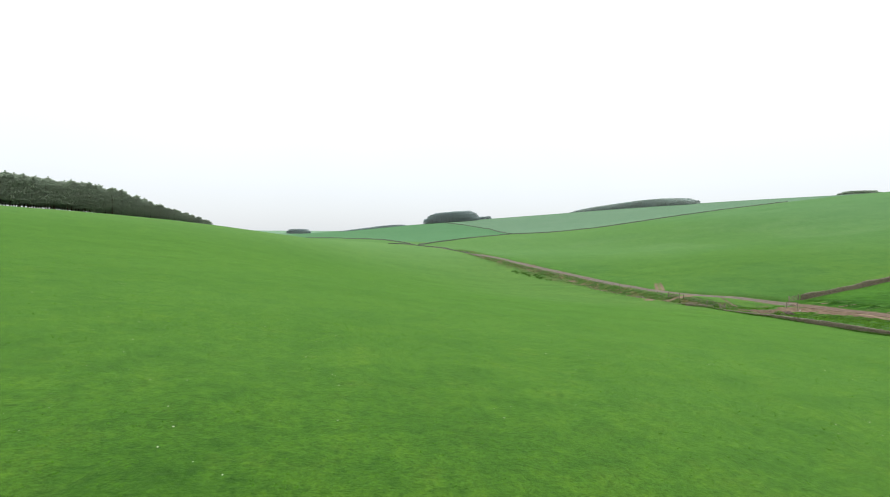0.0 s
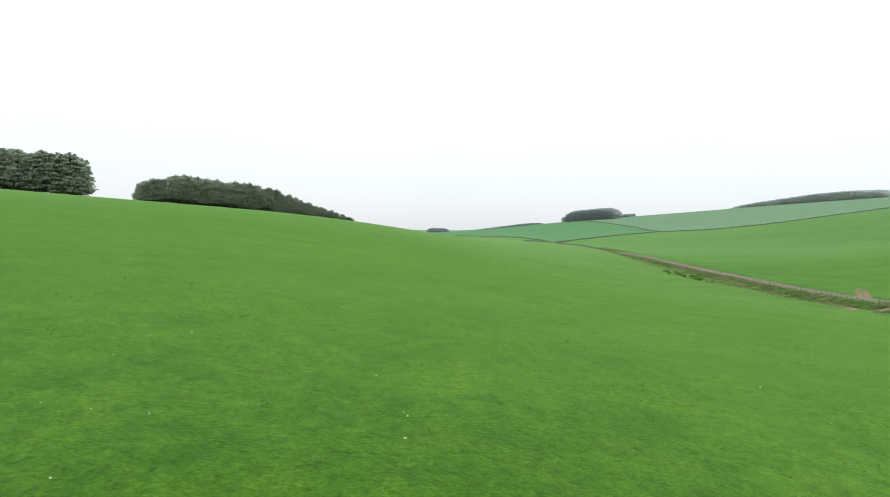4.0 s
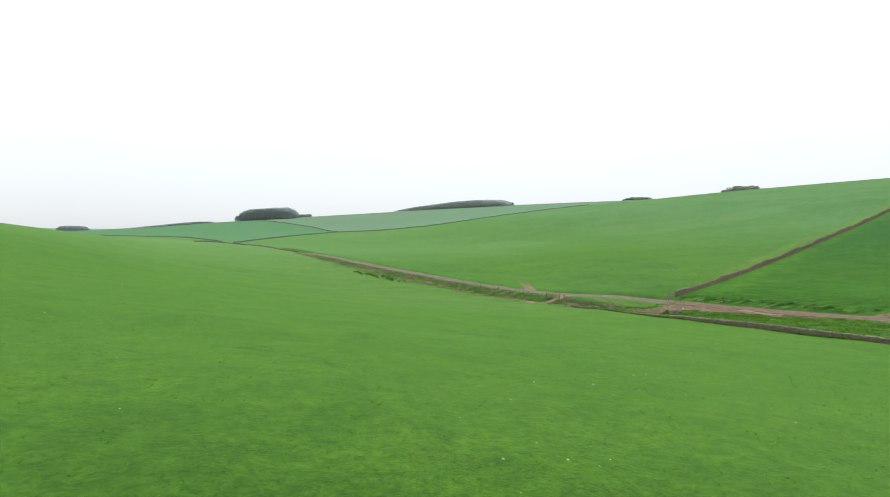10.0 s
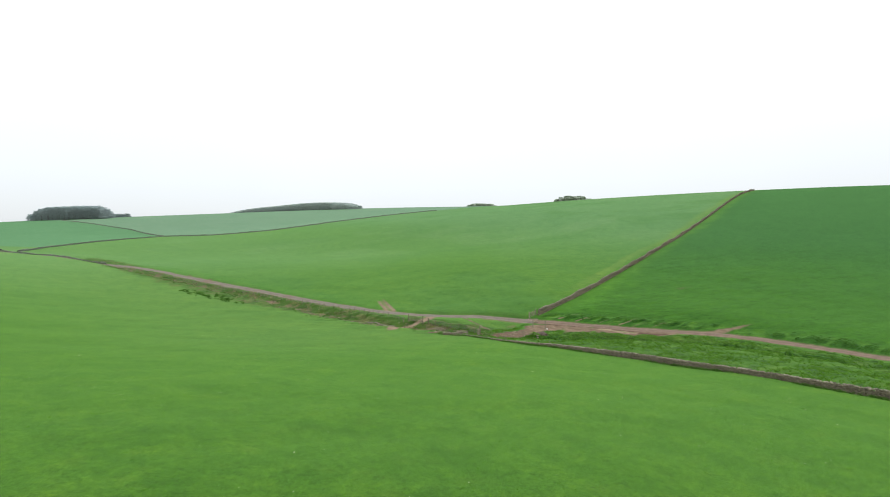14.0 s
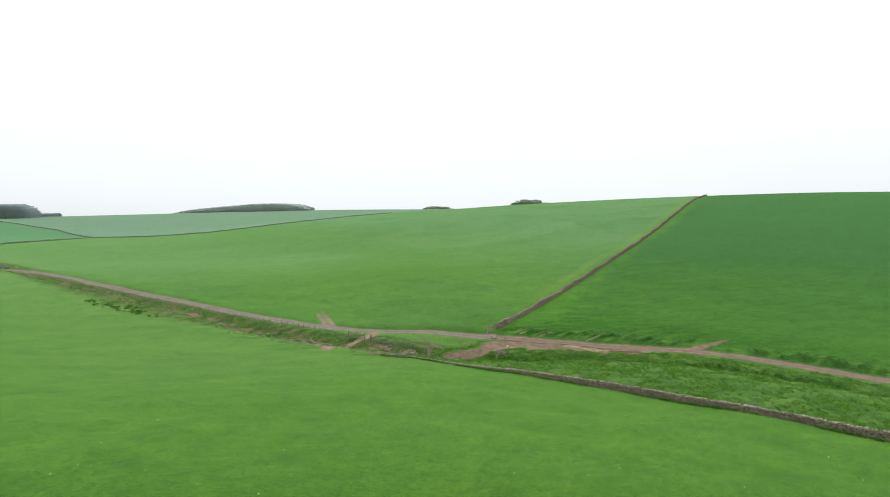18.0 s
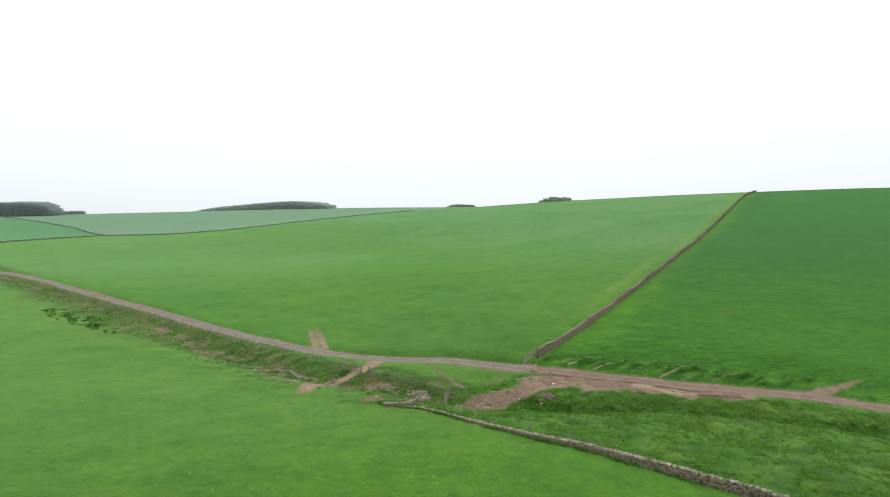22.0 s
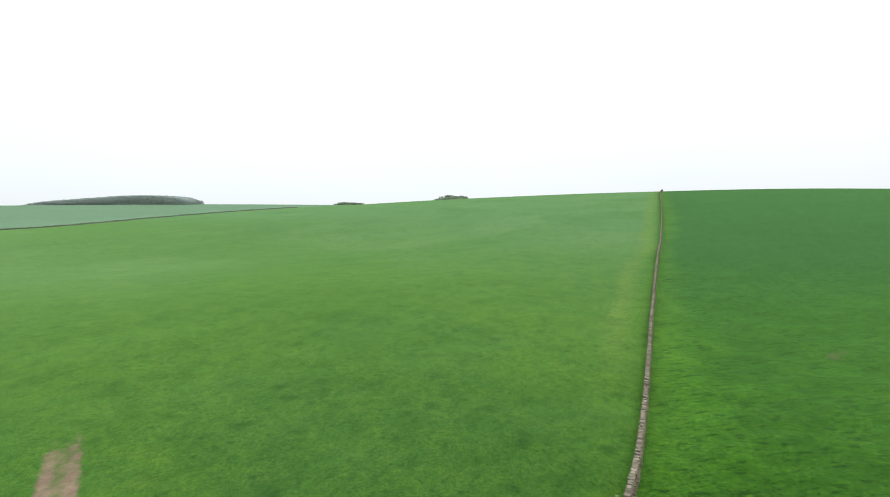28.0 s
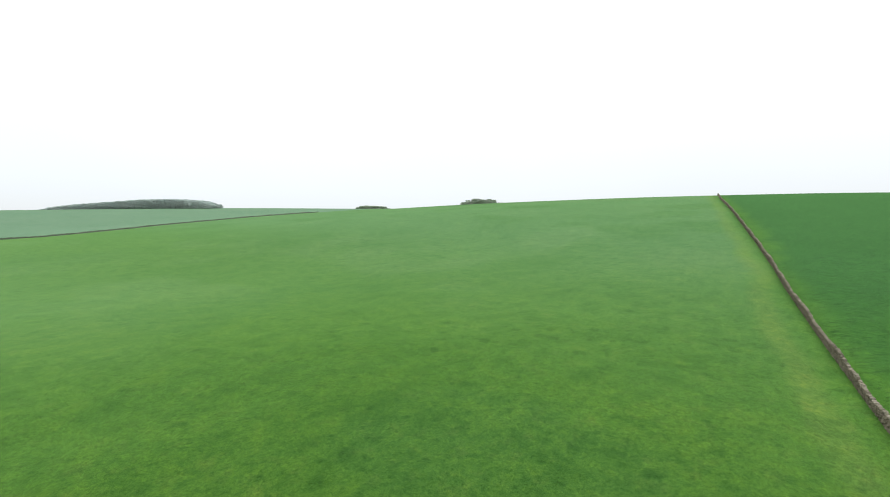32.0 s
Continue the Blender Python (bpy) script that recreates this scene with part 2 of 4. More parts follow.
    shine = mix_node(n, l, 1.0, tint.outputs["Color"], (11.0, 11.0, 11.0), "MULTIPLY")
    l.new(mix_node(n, l, 0.5, shine, (0.60, 0.93, 0.44)), b.inputs["Sheen Tint"])
    bump_node(n, l, b, noise_node(n, l, 9.0, 6, 0.75), 0.45, 0.05)
    return m


MAT_GRASS = grass_ground()
def track_stone(name, muddy):
    """Grey gravel that turns to brown mud in places, paler where wheels run."""
    m, n, l, b = material(name, 0.95)
    grit = noise_node(n, l, 7.0, 6, 0.75)
    patch = noise_node(n, l, 0.12, 4, 0.6)
    grey = ramp_node(n, l, grit, [(0.25, (0.094, 0.083, 0.067)), (0.75, (0.150, 0.134, 0.110))])
    mud = ramp_node(n, l, grit, [(0.25, (0.092, 0.066, 0.049)), (0.75, (0.152, 0.114, 0.088))])
    c = mix_node(n, l, ramp_node(n, l, patch, [(muddy, (0, 0, 0)), (muddy + 0.18, (1, 1, 1))]), grey, mud)
    wear = n.new("ShaderNodeAttribute")
    wear.attribute_name = "wear"
    c = mix_node(n, l, wear.outputs["Fac"], c, mix_node(n, l, 1.0, c, (1.2, 1.19, 1.17), "MULTIPLY"))
    c = mix_node(n, l, 1.0, c, ramp_node(n, l, noise_node(n, l, 0.9, 5, 0.7), [(0.3, (0.72, 0.72, 0.72)), (0.7, (1.15, 1.15, 1.15))]), "MULTIPLY")
    l.new(c, b.inputs["Base Color"])
    bump_node(n, l, b, grit, 0.5, 0.03)
    return m


MAT_TRACK = track_stone("stony_farm_track", 0.52)
MAT_MUDTRACK = track_stone("muddy_farm_track", 0.1)
MAT_STONE = simple("weathered_field_stone", (0.098, 0.087, 0.058), (0.205, 0.184, 0.130), 2.5, 0.95, 0.6, 0.02, 0.24)
MAT_COPE = simple("lichen_pale_cope_stone", (0.105, 0.096, 0.070), (0.27, 0.248, 0.195), 3.5, 0.95, 0.6, 0.02, 0.35)
MAT_RUBBLE = simple("pale_rubble", (0.090, 0.079, 0.054), (0.265, 0.236, 0.170), 3.0, 0.95, 0.6, 0.02, 0.45)
# Heart coloured darker than the stones to paint shadow in the open joints.
MAT_CORE = simple("wall_heart", (0.075, 0.067, 0.048), (0.14, 0.126, 0.096), 2.0, 1.0)
MAT_POST = simple("weathered_timber", (0.105, 0.096, 0.068), (0.235, 0.212, 0.156), 6.0, 0.9, 0.4, 0.01, 0.25)
MAT_RAIL = simple("grey_timber_rail", (0.10, 0.092, 0.064), (0.215, 0.197, 0.142), 6.0, 0.9, 0.4, 0.01, 0.2)
MAT_WIRE = simple("galvanised_wire", (0.12, 0.12, 0.115), (0.2, 0.2, 0.195), 8.0, 0.6)
MAT_RUST = simple("rusty_steel_bar", (0.13, 0.078, 0.064), (0.33, 0.240, 0.21), 7.0, 0.7, 0.3, 0.01, 0.2)
MAT_BARK = simple("pine_bark", (0.07, 0.055, 0.045), (0.17, 0.13, 0.10), 3.0, 0.95, 0.6, 0.03, 0.25)
# Pine greens raised to paint in haze and offset shade inside the crowns.
MAT_NEEDLE = foliage("pine_needles", (0.35, 0.425, 0.325), (0.445, 0.52, 0.415), 0.25, 0.08, 0.7)
# Far needles are paled and blued: aerial haze put into the base colour.
MAT_FARWOOD = foliage("haze_paled_conifer_needles", (0.38, 0.455, 0.455), (0.45, 0.53, 0.53), 0.1, 0.08, 0.62)
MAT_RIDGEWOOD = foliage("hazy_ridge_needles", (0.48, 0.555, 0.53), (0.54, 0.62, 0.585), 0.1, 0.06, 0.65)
# Wall stone lightened towards grey-green, so distance haze sits in its colour.
MAT_FARWALL = simple("haze_paled_wall_stone", (0.115, 0.150, 0.104), (0.18, 0.212, 0.160), 0.8, 0.95, 0.4, 0.05, 0.3)
MAT_TUFT = foliage("meadow_grass_blades", (0.070, 0.205, 0.014), (0.135, 0.33, 0.034), 0.5, 0.25, 0.55)
MAT_LUSH = foliage("rank_bank_grass", (0.062, 0.165, 0.017), (0.122, 0.275, 0.036), 0.6, 0.3, 0.55)
MAT_RUSH = foliage("dark_rushes", (0.042, 0.115, 0.018), (0.09, 0.21, 0.034), 0.7, 0.3, 0.5)
MAT_DRY = foliage("dry_bleached_grass", (0.17, 0.16, 0.075), (0.34, 0.31, 0.16), 1.0, 0.3)
MAT_WHITE = simple("pale_wool_and_petals", (0.30, 0.40, 0.20), (0.50, 0.59, 0.34), 9.0, 0.9)
MAT_MUCK = simple("dark_manure", (0.045, 0.035, 0.028), (0.11, 0.09, 0.075), 2.5, 1.0, 0.8, 0.05)
MAT_BED = simple("wet_stream_gravel", (0.058, 0.050, 0.039), (0.155, 0.136, 0.108), 2.2, 0.9, 0.8, 0.06)
MAT_KERB = simple("muddy_concrete", (0.070, 0.055, 0.043), (0.120, 0.098, 0.077), 3.0, 0.95)
MAT_BUCKET = simple("white_plastic", (0.66, 0.66, 0.64), (0.82, 0.82, 0.8), 5.0, 0.5)


# ---- the lie of the land ----
NEAR_SWELL = [[1.9, -0.4, 2.9, 0.4, -3.7, 2.1], [0.6, -0.3, 1.7, -0.1, 3.8, -6.6], [1.7, 3.8, -0.6, 2.4, -7.4, 1.9], [3.8, -4.5, 10.7, -13.8, 6.3, -1.3], [0.9, 4.5, -3.0, 3.3, -2.6, -3.4], [0.5, -1.8, 0.7, -1.9, -3.9, 1.8]]
FAR_SWELL = [[12.9, -8.3, -20.8, 21.9, -1.8], [5.5, 5.7, 5.1, 20.0, -1.1], [0.3, -10.2, -9.0, 12.2, 10.2], [-3.7, 15.6, 18.8, 18.0, 6.1], [-10.7, 1.7, -2.8, 2.9, 7.5]]

VALLEY_FLOOR = [(63, 95), (69, 90), (76, 83), (81, 74), (82, 58), (79, 40)]


def lie(x, y):
    """Height of the ground, without the small relief. x, y: arrays."""
    x, y = np.asarray(x, float), np.asarray(y, float)
    z = 12 + 75 * (1 - np.exp(-((x - 50) ** 2 + (y - 200) ** 2) / 1500.0 ** 2))
    z = z - 1.6 * np.exp(-(off_line(x, y, VALLEY_FLOOR) / 11.0) ** 2)
    z = z - 2.3 * np.exp(-((x - 318) ** 2 + (y - 450) ** 2) / (2 * 70.0 ** 2)) - 0.7 * np.exp(-((x - 322) ** 2 + (y - 290) ** 2) / (2 * 50.0 ** 2)) + 0.7 * np.exp(-((x - 352) ** 2 + (y - 130) ** 2) / (2 * 35.0 ** 2))
    for j, row in enumerate(NEAR_SWELL):
        for i, h in enumerate(row):
            z = z + h * np.exp(-((x + 180 - 60 * i) ** 2 + (y + 20 - 60 * j) ** 2) / (2 * 52.0 ** 2))
    for j, row in enumerate(FAR_SWELL):
        for i, h in enumerate(row):
            z = z + h * np.exp(-((x + 300 - 225 * i) ** 2 + (y - 50 - 225 * j) ** 2) / (2 * 190.0 ** 2))
    return z


def off_line(x, y, line):
    """Distance of points from a line of corners."""
    x, y = np.asarray(x, float), np.asarray(y, float)
    best = np.full(x.shape, 1e9)
    for (ax, ay), (bx, by) in zip(line, line[1:]):
        dx, dy = bx - ax, by - ay
        k = np.clip(((x - ax) * dx + (y - ay) * dy) / (dx * dx + dy * dy), 0, 1)
        best = np.minimum(best, np.hypot(x - ax - k * dx, y - ay - k * dy))
    return best


def ripple(x, y, size, seed, octaves=2):
    """Uneven lumps of about that size, -1 to 1."""
    x, y = np.asarray(x, float), np.asarray(y, float)
    table = np.random.RandomState(seed).uniform(-1, 1, (64, 64))
    out, amp = 0, 1.0
    for k in range(octaves):
        u, v = x / size * 1.9 * 2 ** k + 7.3 * k, y / size * 1.9 * 2 ** k + 3.1 * k
        i, j = np.floor(u).astype(int), np.floor(v).astype(int)
        u, v = u - i, v - j
        u, v = u * u * (3 - 2 * u), v * v * (3 - 2 * v)
        a = table[i % 64, j % 64] * (1 - u) + table[(i + 1) % 64, j % 64] * u
        b = table[i % 64, (j + 1) % 64] * (1 - u) + table[(i + 1) % 64, (j + 1) % 64] * u
        out, amp = out + amp * (a * (1 - v) + b * v), amp * 0.5
    return out


TRACK = [(-19.5, 290), (-3, 268), (5, 252), (12, 237), (19, 222), (24, 208), (31, 186.5), (37.6, 164), (42.2, 144.5), (46.4, 130), (48.6, 123.3), (51.6, 117), (55.5, 112.4), (60.3, 108.95), (65.2, 103.75), (69.4, 98.6), (73.2, 93.3), (76.4, 88.1), (80, 83.4), (82.8, 79), (84.6, 73), (85, 65.5), (85.2, 57), (84.4, 45), (82, 30), (78, 5), (70, -40)]
STREAM = [(4, 262), (14, 226), (21, 204), (27.5, 186), (33.5, 163), (38, 142), (40, 131), (41.6, 121), (43.8, 113.4), (46.3, 108.6), (48.4, 104.8), (50.2, 100.8), (53, 97.2), (58, 94.6), (63, 90.5), (67.5, 86.5), (71.5, 81.5), (75, 75), (76, 66), (75.5, 57), (74, 40), (70, 10), (62, -30)]
NEAR_WALL = [(44.9, 99.9), (46.8, 97.3), (48.9, 88.2), (50.2, 83), (51.1, 77), (51.5, 70.5), (51.8, 64.5), (52.4, 60), (52.4, 55.5), (52, 50), (51, 38), (49, 20), (46, 0), (43, -20)]
BIG_WALL = [(69.5, 103.95), (73, 104.78), (78, 106.22), (84, 108.05), (100, 113.15), (107, 115.4), (128, 121.95), (150, 128.7), (164, 132.7), (190, 140.8), (247, 159.3), (297, 176), (345, 190)]
FAR_WALL = [(-14, 292), (-6, 330), (14, 378), (30, 402), (52, 420), (77, 392), (111, 391), (170, 424), (233, 441), (290, 452)]
FIELD_WALL = [(53, 424), (45, 530), (23, 610), (0, 680)]
HEDGE = [(-160, 500), (-97, 478), (-60, 415), (-34, 340), (-19, 296)]
RAMP = [(39.4, 107.0), (42.0, 109.2), (44.4, 110.8), (46.4, 111.1), (48.1, 111.2), (50.2, 112.0), (52.6, 113.8)]
RAMP_HALF = [(39.4, 0.9), (42.0, 1.35), (44.4, 1.1), (47, 0.85), (48.5, 0.85), (50.5, 1.1), (52.6, 1.3)]
STREAKS = [(71.0, 101.2, 2.2), (71.9, 100.1, 2.9), (73.3, 97.5, 2.8), (74.7, 94.4, 3.0), (76.0, 92.9, 1.6), (77.1, 91.4, 3.0), (78.4, 89.4, 1.8), (79.9, 87.1, 3.1)]
WET_RUTS = [[(66.9, 100.4), (68.4, 98.5), (69.9, 96.9), (71.6, 94.9)], [(68.9, 97.9), (71.4, 94.8), (73.6, 91.9), (76.0, 88.0)], [(73.4, 90.6), (74.6, 88.9), (75.6, 87.2)], [(74.2, 86.0), (76.0, 84.5), (76.8, 83.4)]]
CROSSING = [(52.3, 96.8), (55.6, 97.7), (59.4, 98.1), (63.0, 98.6), (65.2, 99.0)]
WASH = [(71.9, 91.9), (72.8, 90.3), (73.6, 88.6), (74.3, 86.9)]
FENCE = [(52.6, 100.4), (50.1, 106.0), (49.0, 109.6), (47.2, 112.8), (46.6, 118), (45.2, 127), (41.2, 139.8), (36.6, 157.5), (30.4, 179.5), (22.2, 203.6), (16.5, 222), (8, 240)]


RUSHES = [(59.4, 95.6), (62.6, 91.8), (66.3, 87.5), (69.6, 83.4), (72.4, 79.0), (76, 74.6), (77.6, 69), (77.8, 62), (73, 55), (70, 44)]
HEADLAND = [(70.6, 102.0), (74.6, 98.4), (79, 92.2), (82.4, 86.4), (86.6, 77), (88.4, 66), (88.4, 50)]


def smooth(a, b, v):
    k = np.clip((v - a) / (b - a), 0, 1)
    return k * k * (3 - 2 * k)


def side(x, y, line):
    """Distance from a line, positive on the left of it."""
    best, sign = np.full(x.shape, 1e9), np.zeros(x.shape)
    for (ax, ay), (bx, by) in zip(line, line[1:]):
        dx, dy = bx - ax, by - ay
        k = np.clip(((x - ax) * dx + (y - ay) * dy) / (dx * dx + dy * dy), 0, 1)
        d = np.hypot(x - ax - k * dx, y - ay - k * dy)
        s = np.sign(dx * (y - ay) - dy * (x - ax))
        sign = np.where(d < best, s, sign)
        best = np.minimum(best, d)
    return sign * best


def height(x, y):
    """The ground as it is walked on."""
    x, y = np.asarray(x, float), np.asarray(y, float)
    z = lie(x, y)
    s = off_line(x, y, STREAM)
    near = np.exp(-((x - 20) ** 2 + (y - 90) ** 2) / 160.0 ** 2)
    z = z + near * (0.10 * ripple(x, y, 16, 1) + 0.02 * ripple(x, y, 4.5, 2))
    z = z - 0.75 * np.exp(-(s / 2.2) ** 2) + 0.10 * np.exp(-((s - 4) / 2.5) ** 2) * ripple(x, y, 3.0, 3)
    t = off_line(x, y, TRACK)
    z = z - 0.12 * np.exp(-(t / 2.0) ** 4)
    clear = smooth(1.6, 3.0, t)
    bank = smooth(0.4, 1.4, side(x, y, NEAR_WALL)) * smooth(103, 98, y) * smooth(1.0, -2.0, side(x, y, [(-60, 318)] + TRACK + [(60, -120)])) * smooth(30, 44, y)
    z = z + clear * bank * (0.16 * np.abs(ripple(x, y, 2.2, 11)) + 0.10 * ripple(x, y, 5.0, 12) + 0.35 * np.exp(-(off_line(x, y, RUSHES) / 1.1) ** 2) * (0.7 + ripple(x, y, 2.0, 14)))
    z = z + clear * smooth(7, 2, s) * smooth(97, 103, y) * smooth(262, 240, y) * 0.14 * ripple(x, y, 1.8, 13)
    crop = smooth(0.5, 3, -side(x, y, [(40, 96.5)] + BIG_WALL + [(700, 300)])) * smooth(1.5, 4, side(x, y, TRACK))
    z = z + crop * smooth(220, 120, x) * (0.03 * ripple(x * 0.5 + y * 0.9, (y * 0.5 - x * 0.9) * 0.35, 2.0, 15) + 0.22 * np.exp(-((off_line(x, y, HEADLAND)) / 1.3) ** 2) * (0.3 + ripple(x * 0.30, y * 1.3, 1.6, 16, 3)))
    return z


def lines(spans):
    """Grid lines at changing steps: (from, to, step) one after the other."""
    out = []
    for a, b, step in spans:
        out += list(np.arange(a, b - step * 0.5, step))
    return np.array(out + [spans[-1][1]])


GX = lines([(-4500, -1500, 300), (-1500, -500, 60), (-500, -200, 14), (-200, -60, 5), (-60, 0, 2), (0, 30, 1.2), (30, 66, 0.4), (66, 84, 0.2), (84, 92, 0.4), (92, 140, 1.2), (140, 360, 5), (360, 760, 16), (760, 1500, 70), (1500, 4500, 300)])
GY = lines([(-4500, -1500, 300), (-1500, -300, 80), (-300, -40, 14), (-40, 50, 2), (50, 83, 0.4), (83, 102, 0.2), (102, 125, 0.4), (125, 140, 0.7), (140, 180, 1.2), (180, 260, 2.5), (260, 500, 5), (500, 900, 14), (900, 1600, 50), (1600, 4500, 290)])


# Hill and far-field greens are paled and blued to paint in aerial haze.
PASTURE, HILL, CROP, DISTANT_HAZED, YOUNG_HAZED, VERGE = (0.0256, 0.0745, 0.0058), (0.0400, 0.0900, 0.0350), (0.0110, 0.0490, 0.0115), (0.056, 0.098, 0.070), (0.034, 0.087, 0.045), (0.0225, 0.062, 0.0065)


def cover(x, y):
    """Tint of the grass, with haze and some shade put in, and bareness of the soil."""
    tint = np.zeros(x.shape + (3,)) + PASTURE
    def lay(colour, amount):
        nonlocal tint
        tint = tint * (1 - amount[..., None]) + np.array(colour) * amount[..., None]
    up = side(x, y, [(-60, 318)] + TRACK + [(60, -120)])
    hill = smooth(-1, 1, up)
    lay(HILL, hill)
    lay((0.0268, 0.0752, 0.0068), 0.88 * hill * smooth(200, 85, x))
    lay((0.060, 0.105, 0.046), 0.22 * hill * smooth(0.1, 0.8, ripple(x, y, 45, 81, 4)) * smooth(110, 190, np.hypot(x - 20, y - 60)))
    lay((0.021, 0.066, 0.014), 0.35 * hill * smooth(0.2, 0.8, ripple(x, y, 42, 82, 3)))
    crop = hill * smooth(-1, 1, -side(x, y, [(40, 98)] + BIG_WALL + [(700, 300)]))
    lay(CROP, crop)
    lay((0.0150, 0.0580, 0.0044), crop * smooth(100, 15, off_line(x, y, TRACK) + 6 * ripple(x, y, 14, 61)))
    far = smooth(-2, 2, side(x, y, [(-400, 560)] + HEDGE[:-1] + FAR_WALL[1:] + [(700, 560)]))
    lay(YOUNG_HAZED, far)
    lay(DISTANT_HAZED, far * smooth(-3, 3, -side(x, y, [(52, 380)] + FIELD_WALL + [(-60, 850), (-200, 1500)])))
    # The farthest ground fades to a pale haze colour.
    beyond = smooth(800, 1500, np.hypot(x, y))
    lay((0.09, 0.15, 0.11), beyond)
    s, t = off_line(x, y, STREAM), off_line(x, y, TRACK)
    # Pasture and hillside grow paler with distance: haze laid into the grass tint.
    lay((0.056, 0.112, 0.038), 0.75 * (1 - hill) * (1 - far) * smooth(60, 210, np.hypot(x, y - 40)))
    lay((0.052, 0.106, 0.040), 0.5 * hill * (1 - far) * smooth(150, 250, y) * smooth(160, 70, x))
    low = smooth(15, 60, x + 20) * (1 - hill)
    wall = side(x, y, NEAR_WALL)
    lay((0.0375, 0.0830, 0.0165), 0.65 * (1 - hill) * (1 - far) * smooth(80, 108, y) * smooth(-10, 25, x))
    lay(VERGE, low * smooth(0.3, 1.0, wall) * smooth(105, 95, y))
    lean = side(x, y, STREAM)
    s = np.where((y > 103) & (lean < 0), np.interp(y, [103, 124, 131, 140, 150, 190, 210, 228], [2.2, 2.2, 1.7, 1.25, 0.95, 0.95, 1.2, 2.2]) * s, s)
    strip = smooth(6.6, 5.4, s + 0.8 * ripple(x, y, 2.5, 7)) * smooth(262, 250, y) * smooth(96, 104, y)
    lay((0.0235, 0.047, 0.008), 0.85 * smooth(6.0, 3.4, s + 1.3 * ripple(x, y, 3, 7)) * (y < 262))
    lay((0.0185, 0.044, 0.0065), 0.6 * strip)
    lay((0.052, 0.050, 0.022), 0.7 * strip * smooth(0.1, 0.7, ripple(x, y, 3.2, 51, 3)))
    # Near-black patches paint the shade of hollows among the gully grass.
    lay((0.012, 0.028, 0.005), 0.8 * strip * smooth(-0.25, -0.7, ripple(x, y, 2.6, 52, 3)))
    beside = smooth(-0.5, 0.5, up)
    lay((0.026, 0.078, 0.011), 0.6 * beside * smooth(9, 4, t + 1.5 * ripple(x, y, 7, 41)) * smooth(120, 130, y) * smooth(250, 215, y))
    # Dark band uphill of the track: a ditch's shading painted into the tint.
    lay((0.019, 0.050, 0.006), 0.7 * beside * smooth(5.0, 3.0, t + 0.8 * ripple(x, y, 4, 42)) * smooth(123, 119, y) * smooth(103, 106, y) * (1 - crop))
    wl_ = off_line(x, y, BIG_WALL)
    lay((0.038, 0.098, 0.013), 0.55 * smooth(5.0, 0.5, wl_ + 1.5 * ripple(x, y, 9, 8)))
    lay((0.026, 0.086, 0.0055), 0.55 * crop * smooth(10, 2, wl_ + 4 * ripple(x, y, 8, 83)) * smooth(125, 90, x))
    lay((0.066, 0.105, 0.024), 0.40 * smooth(78, 110, x) * (1 - crop) * smooth(2.2, 0.4, np.abs(wl_ - 3.4 - 0.9 * ripple(x, y, 30, 9))) * hill)
    lay((0.0125, 0.047, 0.0065), 0.8 * crop * smooth(3.0, 1.2, off_line(x, y, HEADLAND)) * smooth(-0.45, 0.25, ripple(x * 0.30, y * 1.3, 1.6, 16)))
    lay((0.030, 0.082, 0.010), 0.6 * crop * smooth(3.0, 1.2, off_line(x, y, HEADLAND)) * smooth(0.1, -0.5, ripple(x * 0.30, y * 1.3, 1.6, 16)))
    bank = low * smooth(0.4, 1.4, wall) * smooth(103, 98, y)
    lay((0.037, 0.080, 0.012), 0.65 * bank * smooth(-0.2, 0.6, ripple(x, y, 4.0, 17)))
    # Bank hollows darkened in the tint, on the relief's own noise, as shade.
    lay((0.0165, 0.046, 0.008), 0.85 * bank * smooth(-0.02, -0.5, ripple(x, y, 2.2, 11)))
    lay((0.016, 0.052, 0.008), 0.85 * bank * smooth(2.2, 0.7, off_line(x, y, RUSHES) + 0.9 * ripple(x, y, 3, 18)))
    lay((0.026, 0.085, 0.013), 0.7 * smooth(1.6, 0.4, off_line(x, y, [(55.5, 99.4), (59, 99.6), (63, 101)])))
    soil = smooth(1.9, 1.0, t) * smooth(300, 270, y) * 0.5
    soil = np.maximum(soil, 0.42 * smooth(1.3, 0.3, np.hypot((x - 61.0) / 2.0, y - 102.0) + 0.3 * ripple(x, y, 2, 94)))
    soil = np.maximum(soil, 0.5 * smooth(1.2, 0.2, off_line(x, y, [(59.6, 107.0), (62.0, 105.0), (64.4, 102.6)]) + 0.4 * ripple(x, y, 1.8, 87)))
    half = np.interp(x, [p[0] for p in RAMP_HALF], [p[1] for p in RAMP_HALF])
    ramp = smooth(1.25 * half, 0.25 * half, off_line(x, y, RAMP)) * smooth(38.4, 42.0, x)
    ramp = ramp * (1 - 0.75 * smooth(0.3, 0.1, off_line(x, y, [(45.0, 111.25), (47.2, 111.55)])))
    soil = np.maximum(soil, 1.0 * ramp)
    scar = off_line(x, y, [(49.9, 123.6), (54.6, 137.5)])
    soil = np.maximum(soil, (0.52 * smooth(1.7, 0.4, scar) + 0.28 * smooth(0.5, 0.1, np.abs(scar - 0.75))) * smooth(139, 129, y))
    pale = np.zeros(x.shape)
    for k, (a, b, out) in enumerate(STREAKS):
        off = off_line(x, y, [(a - 1.1, b + 0.2), (a + 0.5 * out, b - 0.1), (a + 1.2 * out, b - 0.1 - 0.16 * out)]) + 0.022 * np.maximum(0, x - a) + 0.06 * ripple(x, y, 0.9, 92)
